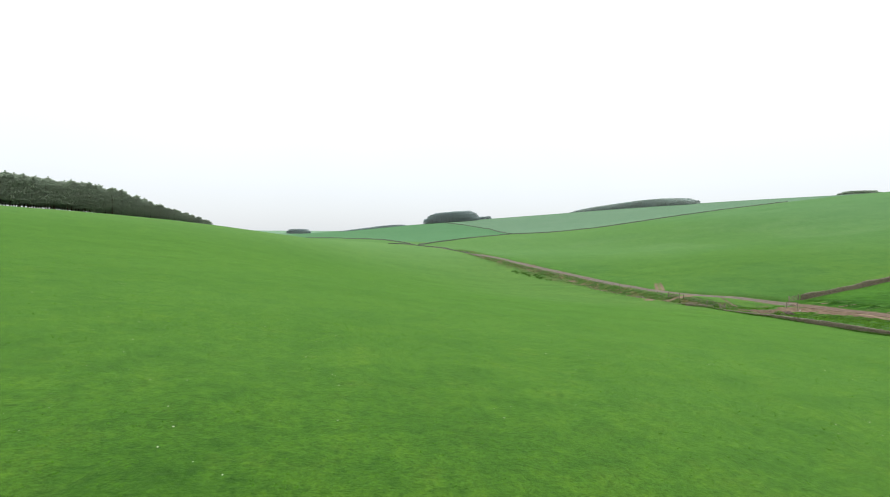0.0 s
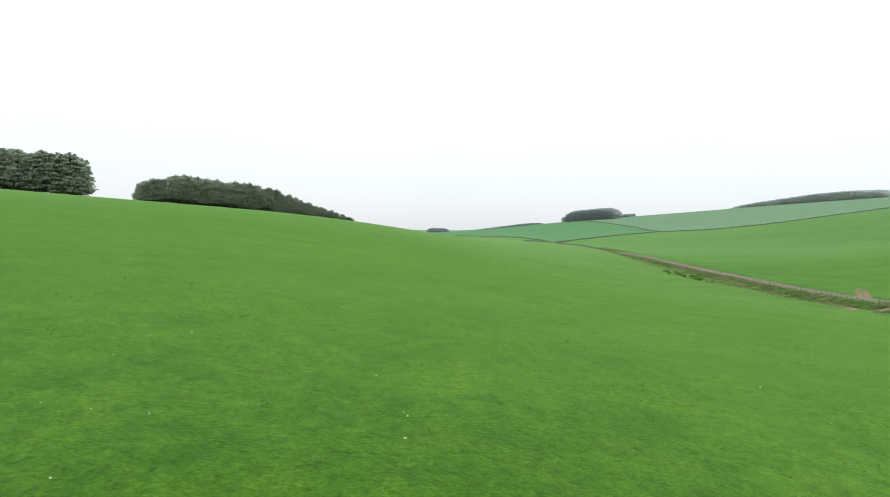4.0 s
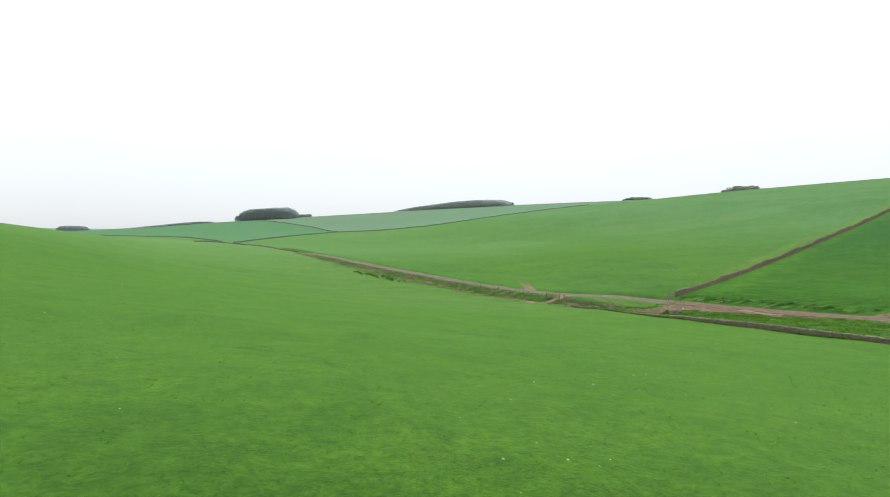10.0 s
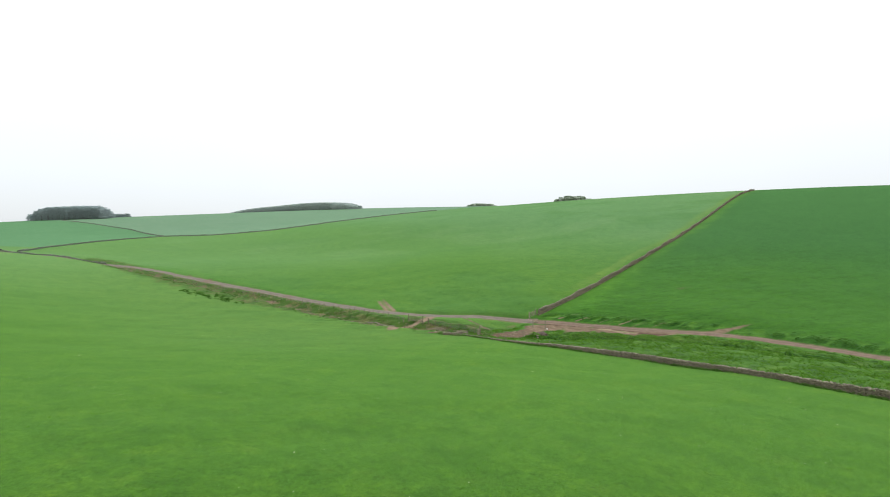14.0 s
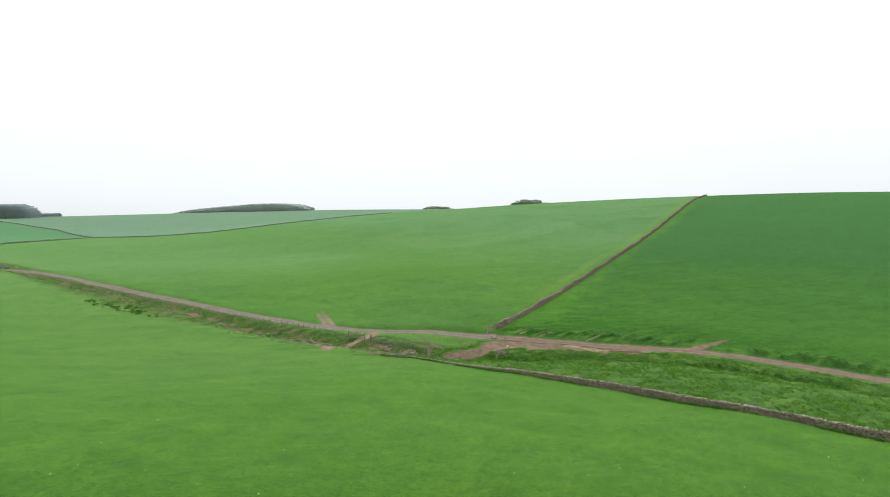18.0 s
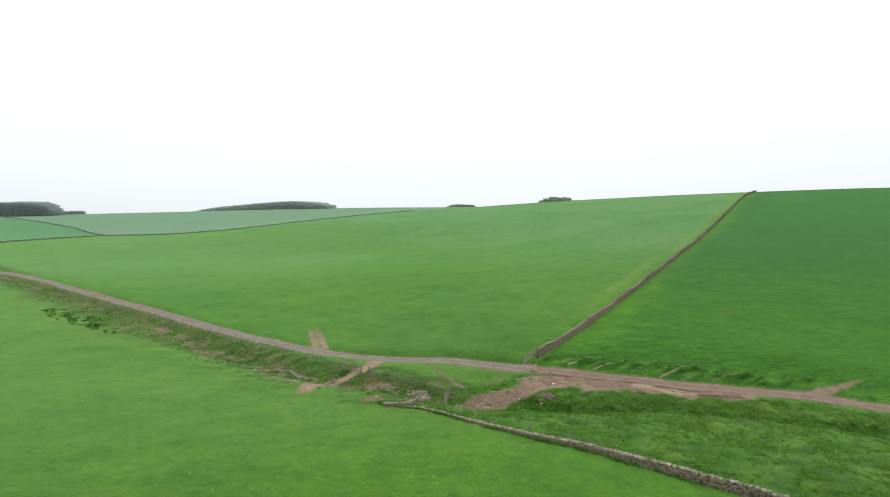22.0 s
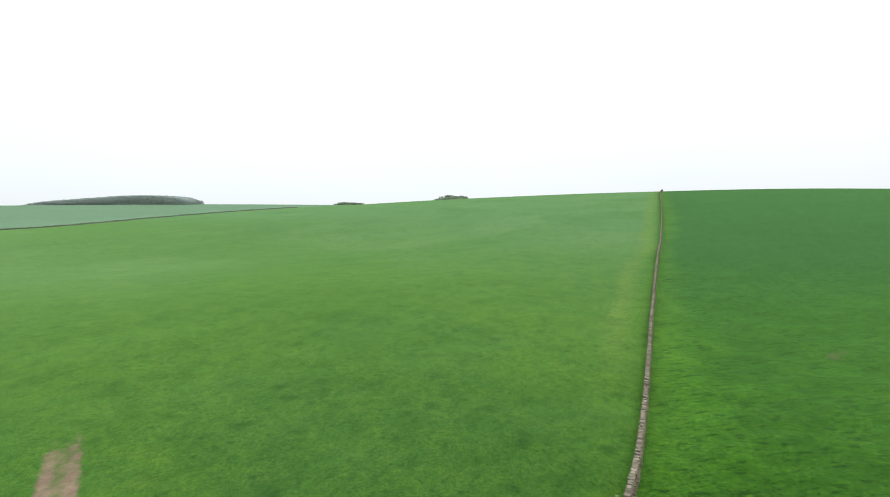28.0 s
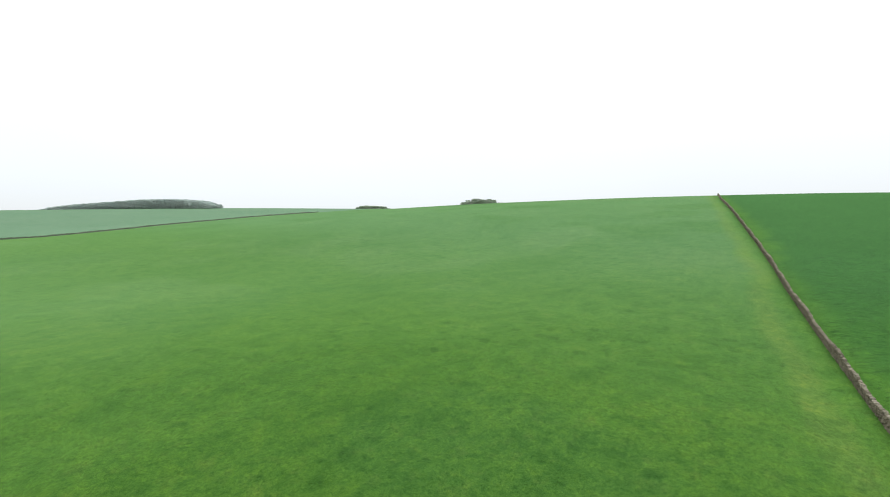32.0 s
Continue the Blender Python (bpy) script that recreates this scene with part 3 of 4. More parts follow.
        soil = np.maximum(soil, (0.84 if k in (1, 2, 5) else 0.52) * smooth(0.24, 0.05, off))
        pale = np.maximum(pale, 0.22 * smooth(0.5, 0.2, off))
    wet = np.zeros(x.shape)
    for k, rut in enumerate(WET_RUTS):
        wet = np.maximum(wet, smooth(0.75, 0.3, off_line(x, y, rut) + 0.28 * ripple(x, y, 1.6, 90 + k)))
    wash = off_line(x, y, WASH)
    sand = 0.62 * smooth(1.25, 0.15, wash + 0.35 * ripple(x, y, 1.5, 95)) * (1 - smooth(0.22, 0.1, wash))
    sand = np.maximum(np.maximum(sand, pale), 0.4 * ramp)
    sand = np.maximum(sand, 0.35 * smooth(2.2, 0.6, scar))
    sand = np.maximum(sand, 0.08 + 0.12 * smooth(0.2, 0.7, ripple(x, y, 4.5, 96)))
    wet = np.maximum(wet, 0.28 * smooth(0.3, 0.8, ripple(x, y, 3.2, 97)))
    wet = np.maximum(wet, 0.55 * smooth(62.5, 58.5, x) * smooth(101, 98, y))
    wet = wet * (1 - sand)
    soil = np.maximum(soil, 0.60 * smooth(0.55, 0.15, off_line(x, y, [(56.6, 109.4), (56.2, 106.4), (55.7, 103.6), (55.1, 101.0)]) + 0.15 * ripple(x, y, 2, 93)))
    soil = np.maximum(soil, 1.15 * smooth(1.9, 0.75, off_line(x, y, CROSSING) + 0.3 * ripple(x, y, 2.4, 89)))
    soil = np.maximum(soil, 1.0 * smooth(3.15, 1.0, 0.9 * ripple(x, y, 3.5, 71) + off_line(x, y, [(64.6, 98.9), (68.9, 95.0), (72.0, 91.3), (74.5, 88.1), (77.2, 84.4)])))
    soil = np.maximum(soil, 0.85 * smooth(1.3, 0.5, np.hypot((x - 45.0) / 1.3, y - 101.8)))
    soil = np.maximum(soil, 0.8 * smooth(1.7, 0.3, off_line(x, y, [(82.5, 79.5), (88, 77.4), (91, 76.5)]) + 0.11 * np.maximum(0, x - 83)))
    soil = np.maximum(soil, (0.22 + 0.42 * smooth(-0.1, 0.5, ripple(x, y, 7, 98))) * smooth(1.5, 0.3, s + 0.8 * ripple(x, y, 4, 19)) * (y < 235) * (y > 96))
    soil = np.maximum(soil, 0.50 * strip * smooth(0.45, 0.8, ripple(x, y, 4.2, 99, 3)) * smooth(112, 120, y))
    soil = np.maximum(soil, 0.36 * smooth(1.8, 0.4, off_line(x, y, [(20.5, 239.5), (25, 235)])))
    soil = np.maximum(soil, 0.6 * smooth(2.5, 1, off_line(x, y, [(-24, 288), (-14, 282)])))
    soil = np.maximum(soil, 0.36 * smooth(1.5, 0.2, off_line(x, y, [(105.4, 98.0), (108.2, 97.2)])))
    soil = soil * (1 - 0.95 * smooth(1.7, 0.9, np.hypot((x - 59.0) / 1.6, y - 95.2) + 0.3 * ripple(x, y, 1.3, 88)))
    soil = soil * (1 - 0.62 * smooth(0.32, 0.06, wash + 0.14 * ripple(x, y, 0.9, 86)))
    coarse = 0.20 + 0.40 * hill - 0.25 * crop + 0.8 * bank + 0.6 * strip
    return tint, soil, coarse * (1 - far), crop * smooth(330, 180, x), wet, sand


def make_ground():
    gx, gy = np.meshgrid(GX, GY)
    gz = height(gx, gy)
    nx, ny = len(GX), len(GY)
    verts = np.stack([gx, gy, gz], -1).reshape(-1, 3)
    i = (np.arange(ny - 1)[:, None] * nx + np.arange(nx - 1)[None]).ravel()
    faces = np.stack([i, i + 1, i + 1 + nx, i + nx], -1)
    me = bpy.data.meshes.new("ground")
    me.from_pydata(verts.tolist(), [], faces.tolist())
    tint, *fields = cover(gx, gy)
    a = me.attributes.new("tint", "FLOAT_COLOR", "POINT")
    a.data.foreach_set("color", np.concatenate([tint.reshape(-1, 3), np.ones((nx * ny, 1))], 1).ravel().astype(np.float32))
    for key, values in zip(("soil", "coarse", "crop", "wet", "sand"), fields):
        a = me.attributes.new(key, "FLOAT", "POINT")
        a.data.foreach_set("value", values.ravel().astype(np.float32))
    me.polygons.foreach_set("use_smooth", np.ones(len(faces), bool))
    me.materials.append(MAT_GRASS)
    return tagged(new("ground", me), "rolling green pasture hills with short grazed grass", "ground", kind="structure")


ground = make_ground()
GRID = height(*np.meshgrid(GX, GY))


def ground_zs(x, y):
    """Heights on the ground sheet itself, for arrays."""
    x, y = np.asarray(x, float), np.asarray(y, float)
    i = np.clip(np.searchsorted(GX, x) - 1, 0, len(GX) - 2)
    j = np.clip(np.searchsorted(GY, y) - 1, 0, len(GY) - 2)
    u, v = (x - GX[i]) / (GX[i + 1] - GX[i]), (y - GY[j]) / (GY[j + 1] - GY[j])
    return (GRID[j, i] * (1 - u) + GRID[j, i + 1] * u) * (1 - v) + (GRID[j + 1, i] * (1 - u) + GRID[j + 1, i + 1] * u) * v


def ground_z(x, y):
    return float(ground_zs(x, y))


def along(line, step):
    """Evenly spaced points and headings on a line of corners."""
    out, left = [], 0.0
    for (ax, ay), (bx, by) in zip(line, line[1:]):
        n = math.hypot(bx - ax, by - ay)
        h = math.atan2(by - ay, bx - ax)
        d = left
        while d < n:
            out.append((ax + (bx - ax) * d / n, ay + (by - ay) * d / n, h))
            d += step
        left = d - n
    return out


def mesh_from(name, verts, faces, mat, flat=True):
    me = bpy.data.meshes.new(name)
    me.from_pydata(verts, [], faces)
    me.materials.append(mat)
    if not flat:
        me.polygons.foreach_set("use_smooth", np.ones(len(faces), bool))
    me.update()
    return me


def part(name, me, parent, label=""):
    ob = new(name, me)
    ob.parent = parent
    return tagged(ob, label)


def ribbon(name, line, width, lift, mat, label, category, step=0.8, wobble=0.25, kind="structure", until=None):
    """A strip that lies on the ground, with uneven edges."""
    verts, faces, wear = [], [], []
    across = 9
    spots = along(line, step)
    for k, (x, y, h) in enumerate(spots):
        wob = [1 + wobble * float(ripple(np.array(k * step), np.array(q), 3.0, 40, 3)) for q in (0.0, 55.0)]
        for j in range(across):
            o = -1 + 2 * j / (across - 1)
            reach = o * width * 0.5 * wob[0 if o < 0 else 1]
            px, py = x - math.sin(h) * reach, y + math.cos(h) * reach
            edge = 1 - abs(o) ** 3
            rut = math.exp(-((abs(o) - 0.55) / 0.2) ** 2)
            verts.append((px, py, ground_z(px, py) - 0.03 + (lift + 0.03) * edge - 0.025 * rut * (lift > 0.055)))
            wear.append(rut)
        if k:
            a = (k - 1) * across
            for j in range(across - 1):
                faces.append((a + j, a + j + across, a + j + across + 1, a + j + 1))
    me = mesh_from(name, verts, faces, mat, False)
    at = me.attributes.new("wear", "FLOAT", "POINT")
    at.data.foreach_set("value", np.array(wear, np.float32))
    return tagged(new(name, me), label, category, kind=kind)


track = ribbon("road", TRACK[:15] + [(66.4, 102.1)], 2.5, 0.06, MAT_TRACK, "grey-brown stony farm track along the valley floor", "track", 0.9, 0.12)
mud_track = ribbon("road", [(67.0, 101.6)] + TRACK[15:], 2.1, 0.06, MAT_MUDTRACK, "muddy brown farm track below the crop field", "track", 0.9, 0.2)
stream = ribbon("stream_bed", [(42.4, 119.6), (43.3, 118.0), (43.9, 115.0), (44.7, 112.8)], 0.55, 0.055, MAT_BED, "wet stony bed of a narrow stream in a gully", "stream", 0.6, 0.5)

# ---- stones and drystone walls ----
CUBE_F = [(0, 3, 2, 1), (4, 5, 6, 7), (0, 1, 5, 4), (1, 2, 6, 5), (2, 3, 7, 6), (3, 0, 4, 7)]


def stone_shape(r):
    """Corners of a rough block of size 1."""
    out = []
    for z in (-0.5, 0.5):
        for x, y in ((-0.5, -0.5), (0.5, -0.5), (0.5, 0.5), (-0.5, 0.5)):
            out.append((x * r.uniform(0.72, 1.05), y * r.uniform(0.75, 1.05), z * r.uniform(0.75, 1.05)))
    return out


STONE_RNG = random.Random(4)
STONES = [stone_shape(STONE_RNG) for _ in range(10)]
STONE_MESHES = [mesh_from("stone", s, CUBE_F, MAT_STONE) for s in STONES]
COPE_MESHES = [mesh_from("cope_stone", s, CUBE_F, MAT_COPE) for s in STONES]


def drystone_wall(name, line, tall, thick, length, courses, label, pick, mat=MAT_STONE, seed=1, low=1.0, cope_mat=None):
    """A wall of laid stones over a heart; with cope_mat it is dark, for joint shadow. pick(x, y): whether the stones
    there are single parts.
    """
    r = random.Random(seed)
    root = tagged(new(name), label, "stone wall", kind="structure")
    hv, hf, single = [], [], []
    laid, coping = ([], []), ([], [])
    pts = along(line, 1.5)
    for k, (x, y, h) in enumerate(pts):
        z = ground_z(x, y)
        rise_ = low + (1 - low) * min(1.0, k * 1.5 / 34)
        for o, up in ((-0.30, -0.3), (-0.22, tall * 0.85 * rise_), (0.22, tall * 0.85 * rise_), (0.30, -0.3)):
            hv.append((x - math.sin(h) * o * thick, y + math.cos(h) * o * thick, z + up))
        if k:
            a = 4 * (k - 1)
            hf += [(a, a + 4, a + 5, a + 1), (a + 1, a + 5, a + 6, a + 2), (a + 2, a + 6, a + 7, a + 3)]
    part("wall_heart", mesh_from("wall_heart", hv, hf, MAT_CORE if cope_mat else mat), root)
    rise = tall / courses
    for c in range(courses + 1):
        cope = c == courses
        for k, (x, y, h) in enumerate(along(line, length * (0.55 if cope else 1.0))):
            rise_ = low + (1 - low) * min(1.0, k * length * (0.55 if cope else 1.0) / 34)
            dip = 0.16 * math.sin(x * 0.31 + y * 0.23) + 0.1 * math.sin(x * 0.9)
            for skin in ((0,) if cope else (-1, 1)):
                along_off = r.uniform(-0.35, 0.35) * length
                lean = thick * (0.34 - 0.10 * c / courses) * skin
                px = x + math.cos(h) * along_off - math.sin(h) * lean
                py = y + math.sin(h) * along_off + math.cos(h) * lean
                if (cope and r.random() < 0.16) or (c >= courses - 1 and r.random() < 0.10):
                    continue
                pz = ground_z(px, py) + ((rise * (c + 0.5) if not cope else tall + 0.02) + dip * tall * c / courses + r.uniform(-0.3, 0.3) * rise) * rise_
                sx = length * (r.uniform(0.4, 0.85) if cope else r.uniform(0.55, 1.3))
                sy = thick * (r.uniform(0.6, 0.95) if cope else r.uniform(0.38, 0.52))
                sz = rise * (r.uniform(0.7, 1.7) if cope else r.uniform(0.75, 1.3))
                m = pose(px, py, pz, r.uniform(-14, 14), r.uniform(-14, 14) + (r.uniform(-22, 22) if cope else 0), math.degrees(h) + r.uniform(-8, 8)) @ Matrix.Diagonal((sx, sy, sz, 1))
                kind_ = r.randrange(10)
                if pick(px, py) and len(single) < 300:
                    single.append((kind_, m, cope))
                else:
                    sv, sf = coping if cope else laid
                    b = len(sv)
                    sv += [tuple(m @ Vector(v)) for v in STONES[kind_]]
                    sf += [tuple(b + q for q in f) for f in CUBE_F]
    tagged(part("laid_stones", mesh_from("laid_stones", *laid, mat), root), "laid grey-brown field stones", kind="stuff")
    tagged(part("cope_stones", mesh_from("cope_stones", *coping, cope_mat or mat), root), "pale weathered cope stones set on edge", kind="stuff")
    LATER.append((root, single))
    return root


LATER = []
near_wall = drystone_wall("wall_near_field", NEAR_WALL, 0.55, 0.42, 0.19, 5, "grey weathered drystone wall with a ragged top between field and stream bank", lambda x, y: 84 < y < 98, seed=2, low=0.10, cope_mat=MAT_COPE)
end_wall = drystone_wall("wall_stream_end", [(44.6, 98.9), (46.3, 98.5), (47.9, 98.9), (49.3, 99.8), (50.4, 100.6)], 0.30, 0.45, 0.17, 3, "ragged pale drystone wall end beside the tumbled stones", lambda x, y: True, seed=8, cope_mat=MAT_COPE)
big_wall = drystone_wall("wall_hill", BIG_WALL, 0.84, 0.38, 0.30, 5, "long brown drystone wall running straight up the hill", lambda x, y: 68 < x < 84, seed=3, cope_mat=MAT_COPE)
far_wall = drystone_wall("wall_far_field", FAR_WALL, 0.50, 0.45, 1.2, 2, "distant dark field wall across the valley head", lambda x, y: False, MAT_FARWALL, 4)
field_wall = drystone_wall("wall_far_divide", FIELD_WALL, 0.46, 0.4, 1.2, 2, "distant dark wall dividing two far fields", lambda x, y: False, MAT_FARWALL, 5)
hedge = drystone_wall("wall_valley_head", HEDGE, 0.46, 0.4, 1.2, 2, "distant dark wall at the head of the near pasture", lambda x, y: False, MAT_FARWALL, 6)

head_wall = drystone_wall("wall_track_head", [(-30, 285.5), (-19, 293), (-12, 276.5), (-3, 270), (5, 253.5), (11, 242)], 0.42, 0.5, 0.9, 2, "distant dark wall beside the track at the valley head", lambda x, y: False, MAT_FARWALL, 7)


# ---- trees ----
def tube(verts, faces, a, b, ra, rb, n=6):
    a, b = Vector(a), Vector(b)
    q = (b - a).to_track_quat("Z", "Y")
    s = len(verts)
    for p, rad in ((a, ra), (b, rb)):
        for k in range(n):
            w = 6.2832 * k / n
            verts.append(tuple(p + q @ Vector((rad * math.cos(w), rad * math.sin(w), 0))))
    for k in range(n):
        faces.append((s + k, s + (k + 1) % n, s + n + (k + 1) % n, s + n + k))
    faces.append(tuple(s + n + k for k in range(n)))


def spray(verts, faces, c, size, r, blades=5):
    """A clump of needles: slivers that cross at one place."""
    c = Vector(c)
    for _ in range(blades):
        d = Vector((r.gauss(0, 1), r.gauss(0, 1), r.gauss(0, 0.45))).normalized() * size * r.uniform(0.7, 1.3)
        e = Vector((r.gauss(0, 1), r.gauss(0, 1), r.gauss(0, 1))).normalized() * size * 0.45
        s = len(verts)
        verts += [tuple(c - d * 0.5), tuple(c + e), tuple(c + d), tuple(c - e)]
        faces.append((s, s + 1, s + 2, s + 3))


def pine_meshes(seed, tall, bare, spread, clumps, size):
    r = random.Random(seed)
    tv, tf, bv, bf, cv, cf = [], [], [], [], [], []
    bend = (r.uniform(-0.3, 0.3), r.uniform(-0.3, 0.3))
    knots = [(bend[0] * k * k / 9, bend[1] * k * k / 9, tall * 0.95 * k / 3) for k in range(4)]
    for k in range(3):
        tube(tv, tf, (*knots[k][:2], knots[k][2] - (0.4 if k == 0 else 0)), knots[k + 1], 0.2 * (1 - 0.28 * k), 0.2 * (0.72 - 0.28 * k) + 0.02)
    limbs = clumps // 36
    for k in range(limbs):
        u = (k + r.random()) / limbs
        z = tall * (bare + (0.97 - bare) * u)
        w = k * 2.4 + r.uniform(-0.5, 0.5)
        reach = spread * (1.0 - 0.62 * u ** 1.7) * r.uniform(0.72, 1.15)
        lift = reach * r.uniform(-0.06, 0.22)
        tube(bv, bf, (0, 0, z), (math.cos(w) * reach, math.sin(w) * reach, z + lift), 0.06, 0.02, 4)
        for _ in range(36):
            d = r.uniform(0.22, 1.05)
            off = r.gauss(0, 0.30) * reach * (1.1 - 0.5 * d)
            spray(cv, cf, (math.cos(w) * reach * d - math.sin(w) * off, math.sin(w) * reach * d + math.cos(w) * off, z + lift * d + r.gauss(0, 0.17)), size, r)
    for _ in range(40):
        spray(cv, cf, (r.gauss(0, 0.16), r.gauss(0, 0.16), tall * r.uniform(0.93, 1.03)), size * 0.8, r)
    crown = mesh_from("crown", cv, cf, MAT_NEEDLE)
    return mesh_from("trunk", tv, tf, MAT_BARK, False), crown, mesh_from("branches", bv, bf, MAT_BARK, False)


def pine(name, meshes, label):
    root = tagged(new(name), label, "tree", "pines of the hilltop plantation")
    trunk = part("trunk", meshes[0], root)
    part("branches", meshes[2], trunk)
    part("crown", meshes[1], root)
    return root


PINES = [pine("pine_tree", pine_meshes(11 + k, 11.3 + 0.5 * k, (0.22, 0.16, 0.28, 0.12)[k], (3.3, 3.5, 3.2, 3.6)[k], 2500, 0.31), "dark green pine with a bare lower trunk in a plantation edge") for k in range(4)]
LEAFY = [pine("pine_tree", pine_meshes(31 + k, 11.6 + 0.6 * k, 0.03, 4.1, 2000, 0.42), "broad dark pine with branches down to the grass") for k in range(2)]
pr = random.Random(21)


def in_line(line, rows, step, gap, skip, taper=(), first=1.0):
    """Trees in uneven rows behind a line."""
    used = 0
    for row in range(rows):
        pts = along(line, step)
        for k, (x, y, h) in enumerate(pts):
            if pr.random() < skip:
                continue
            o = row * gap
            px = x - math.sin(h) * o + pr.uniform(-1.2, 1.2)
            py = y + math.cos(h) * o + pr.uniform(-1.2, 1.2)
            u = k / max(1, len(pts) - 1)
            s = pr.uniform(0.95, 1.04) * (1 if not taper else 1 - taper[1] * max(0.0, (u - taper[0]) / (1 - taper[0])) ** 1.1)
            yield px, py, s * (first + (1 - first) * min(1.0, u * 8))


def plant(spots, kinds):
    for px, py, s in spots:
        src = kinds[pr.randrange(len(kinds))]
        t = copy_thing(src, pose(px, py, ground_z(px, py), pr.uniform(-2, 2), pr.uniform(-2, 2), pr.uniform(0, 360)))
        t.scale = (s ** 0.4, s ** 0.4, s)


plant(in_line([(-171, 183), (-158, 194), (-134, 214), (-118, 233), (-107, 246)], 5, 2.2, 3.6, 0.02, (0.46, 0.72), 0.62), PINES)
plant(in_line([(-214, 82), (-196, 100), (-176, 120), (-152, 142)], 4, 2.9, 4.4, 0.03), LEAFY)
for k, src in enumerate(LEAFY):
    src.matrix_basis = pose(-206 + 6 * k, 108 + 6 * k, ground_z(-206 + 6 * k, 108 + 6 * k))
for k, src in enumerate(PINES):
    src.matrix_basis = pose(-166 + 7 * k, 215 + 6 * k, ground_z(-166 + 7 * k, 215 + 6 * k))


def far_wood(name, line, rows, step, gap, tall, label, seed, low=1.0, ends=0.0, mat=MAT_FARWOOD, jag=0.035):
    """A wood so far off that its trees stand as one dense stand. low: height at the line's start; ends: how far both ends are rounded."""
    r = random.Random(seed)
    tv, tf, cv, cf = [], [], [], []
    for row in range(rows):
        spots = along(line, step)
        for k, (x, y, h) in enumerate(spots):
            px = x - math.sin(h) * row * gap + r.uniform(-1.5, 1.5)
            py = y + math.cos(h) * row * gap + r.uniform(-1.5, 1.5)
            u0 = k / max(1, len(spots) - 1)
            round_ = 1 - ends * abs(2 * u0 - 1) ** 6
            z, t = ground_z(px, py), tall * r.uniform(1 - jag, 1 + jag) * (low + (1 - low) * min(1, u0 * 1.5)) * round_
            tube(tv, tf, (px, py, z - 0.5), (px, py, z + t * 0.45), 0.25, 0.08, 4)
            for _ in range(230):
                u = r.random() ** 0.85
                w, reach = r.uniform(0, 6.283), 3.7 * (1.05 - 0.55 * u ** 2) * math.sqrt(r.uniform(0.2, 1))
                spray(cv, cf, (px + math.cos(w) * reach, py + math.sin(w) * reach, z + t * (0.02 + 0.96 * u)), 0.75, r, 4)
    root = tagged(new(name), label, "wood", kind="stuff")
    part("trunks", mesh_from("trunks", tv, tf, MAT_BARK), root)
    crowns = mesh_from("crowns", cv, cf, mat)
    part("crowns", crowns, root)
    return root


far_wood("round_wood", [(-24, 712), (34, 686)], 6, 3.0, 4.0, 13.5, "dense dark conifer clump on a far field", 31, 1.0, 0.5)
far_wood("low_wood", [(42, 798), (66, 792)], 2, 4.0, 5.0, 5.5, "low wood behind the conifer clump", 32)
far_wood("ridge_wood", [(180, 770), (215, 715), (250, 660), (280, 612)], 4, 3.0, 5.0, 9.0, "long wood along the far ridge, its green paled for haze", 33, 0.42, 0.6, MAT_RIDGEWOOD)
far_wood("copse", [(420, 566), (447, 543)], 2, 4.0, 5.0, 4.5, "low dark copse on the skyline", 34, 1.0, 0.5, MAT_NEEDLE, 0.12)
far_wood("copse", [(412, 411), (434, 385)], 2, 4.4, 5.0, 6.0, "small dark conifer copse on the hill crest", 35, 1.0, 0.4, MAT_NEEDLE, 0.3)
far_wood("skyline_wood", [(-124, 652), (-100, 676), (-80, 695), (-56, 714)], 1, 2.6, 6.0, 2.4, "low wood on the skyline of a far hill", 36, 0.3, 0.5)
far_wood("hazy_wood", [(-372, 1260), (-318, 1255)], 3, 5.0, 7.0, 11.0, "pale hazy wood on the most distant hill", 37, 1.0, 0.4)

# ---- fence, gates and small things ----


def box_mesh(name, sx, sy, sz, mat, bevel=0.012):
    bm = bmesh.new()
    bmesh.ops.create_cube(bm, size=1)
    bmesh.ops.scale(bm, vec=(sx, sy, sz), verts=bm.verts)
    if bevel:
        bmesh.ops.bevel(bm, geom=bm.edges[:], offset=bevel, segments=1, affect="EDGES")
    me = bpy.data.meshes.new(name)
    bm.to_mesh(me)
    bm.free()
    me.materials.append(mat)
    return me


POST_MESH = box_mesh("post", 0.075, 0.075, 1.30, MAT_POST)
STOB_MESH = box_mesh("post", 0.065, 0.065, 1.00, MAT_POST)
STRAINER_MESH = box_mesh("strainer_post", 0.14, 0.14, 1.55, MAT_POST, 0.02)


def wire_mesh(points, rad):
    v, f = [], []
    for a, b in zip(points, points[1:]):
        tube(v, f, a, b, rad, rad, 4)
    return mesh_from("wire", v, f, MAT_WIRE)


def post_fence(name, line, step, label, wires=(0.18, 0.36, 0.54, 0.64), seed=1):
    r = random.Random(seed)
    root = tagged(new(name), label, "fence", kind="structure")
    tops = []
    for k, (x, y, h) in enumerate(along(line, step)):
        strong = k % 22 == 0
        p = part("post", POST_MESH if strong else STOB_MESH, root)
        z = ground_z(x, y)
        p.matrix_basis = pose(x, y, z + (0.22 if strong else 0.18), r.uniform(-4, 4), r.uniform(-4, 4), math.degrees(h) + r.uniform(-5, 5))
        tops.append((x, y, z))
    for w in wires:
        part("wire", wire_mesh([(x, y, z + w) for x, y, z in tops], 0.0045), root)
    return root


track_fence = post_fence("fence_track", FENCE[3:], 1.45, "weathered post-and-wire fence beside the farm track")

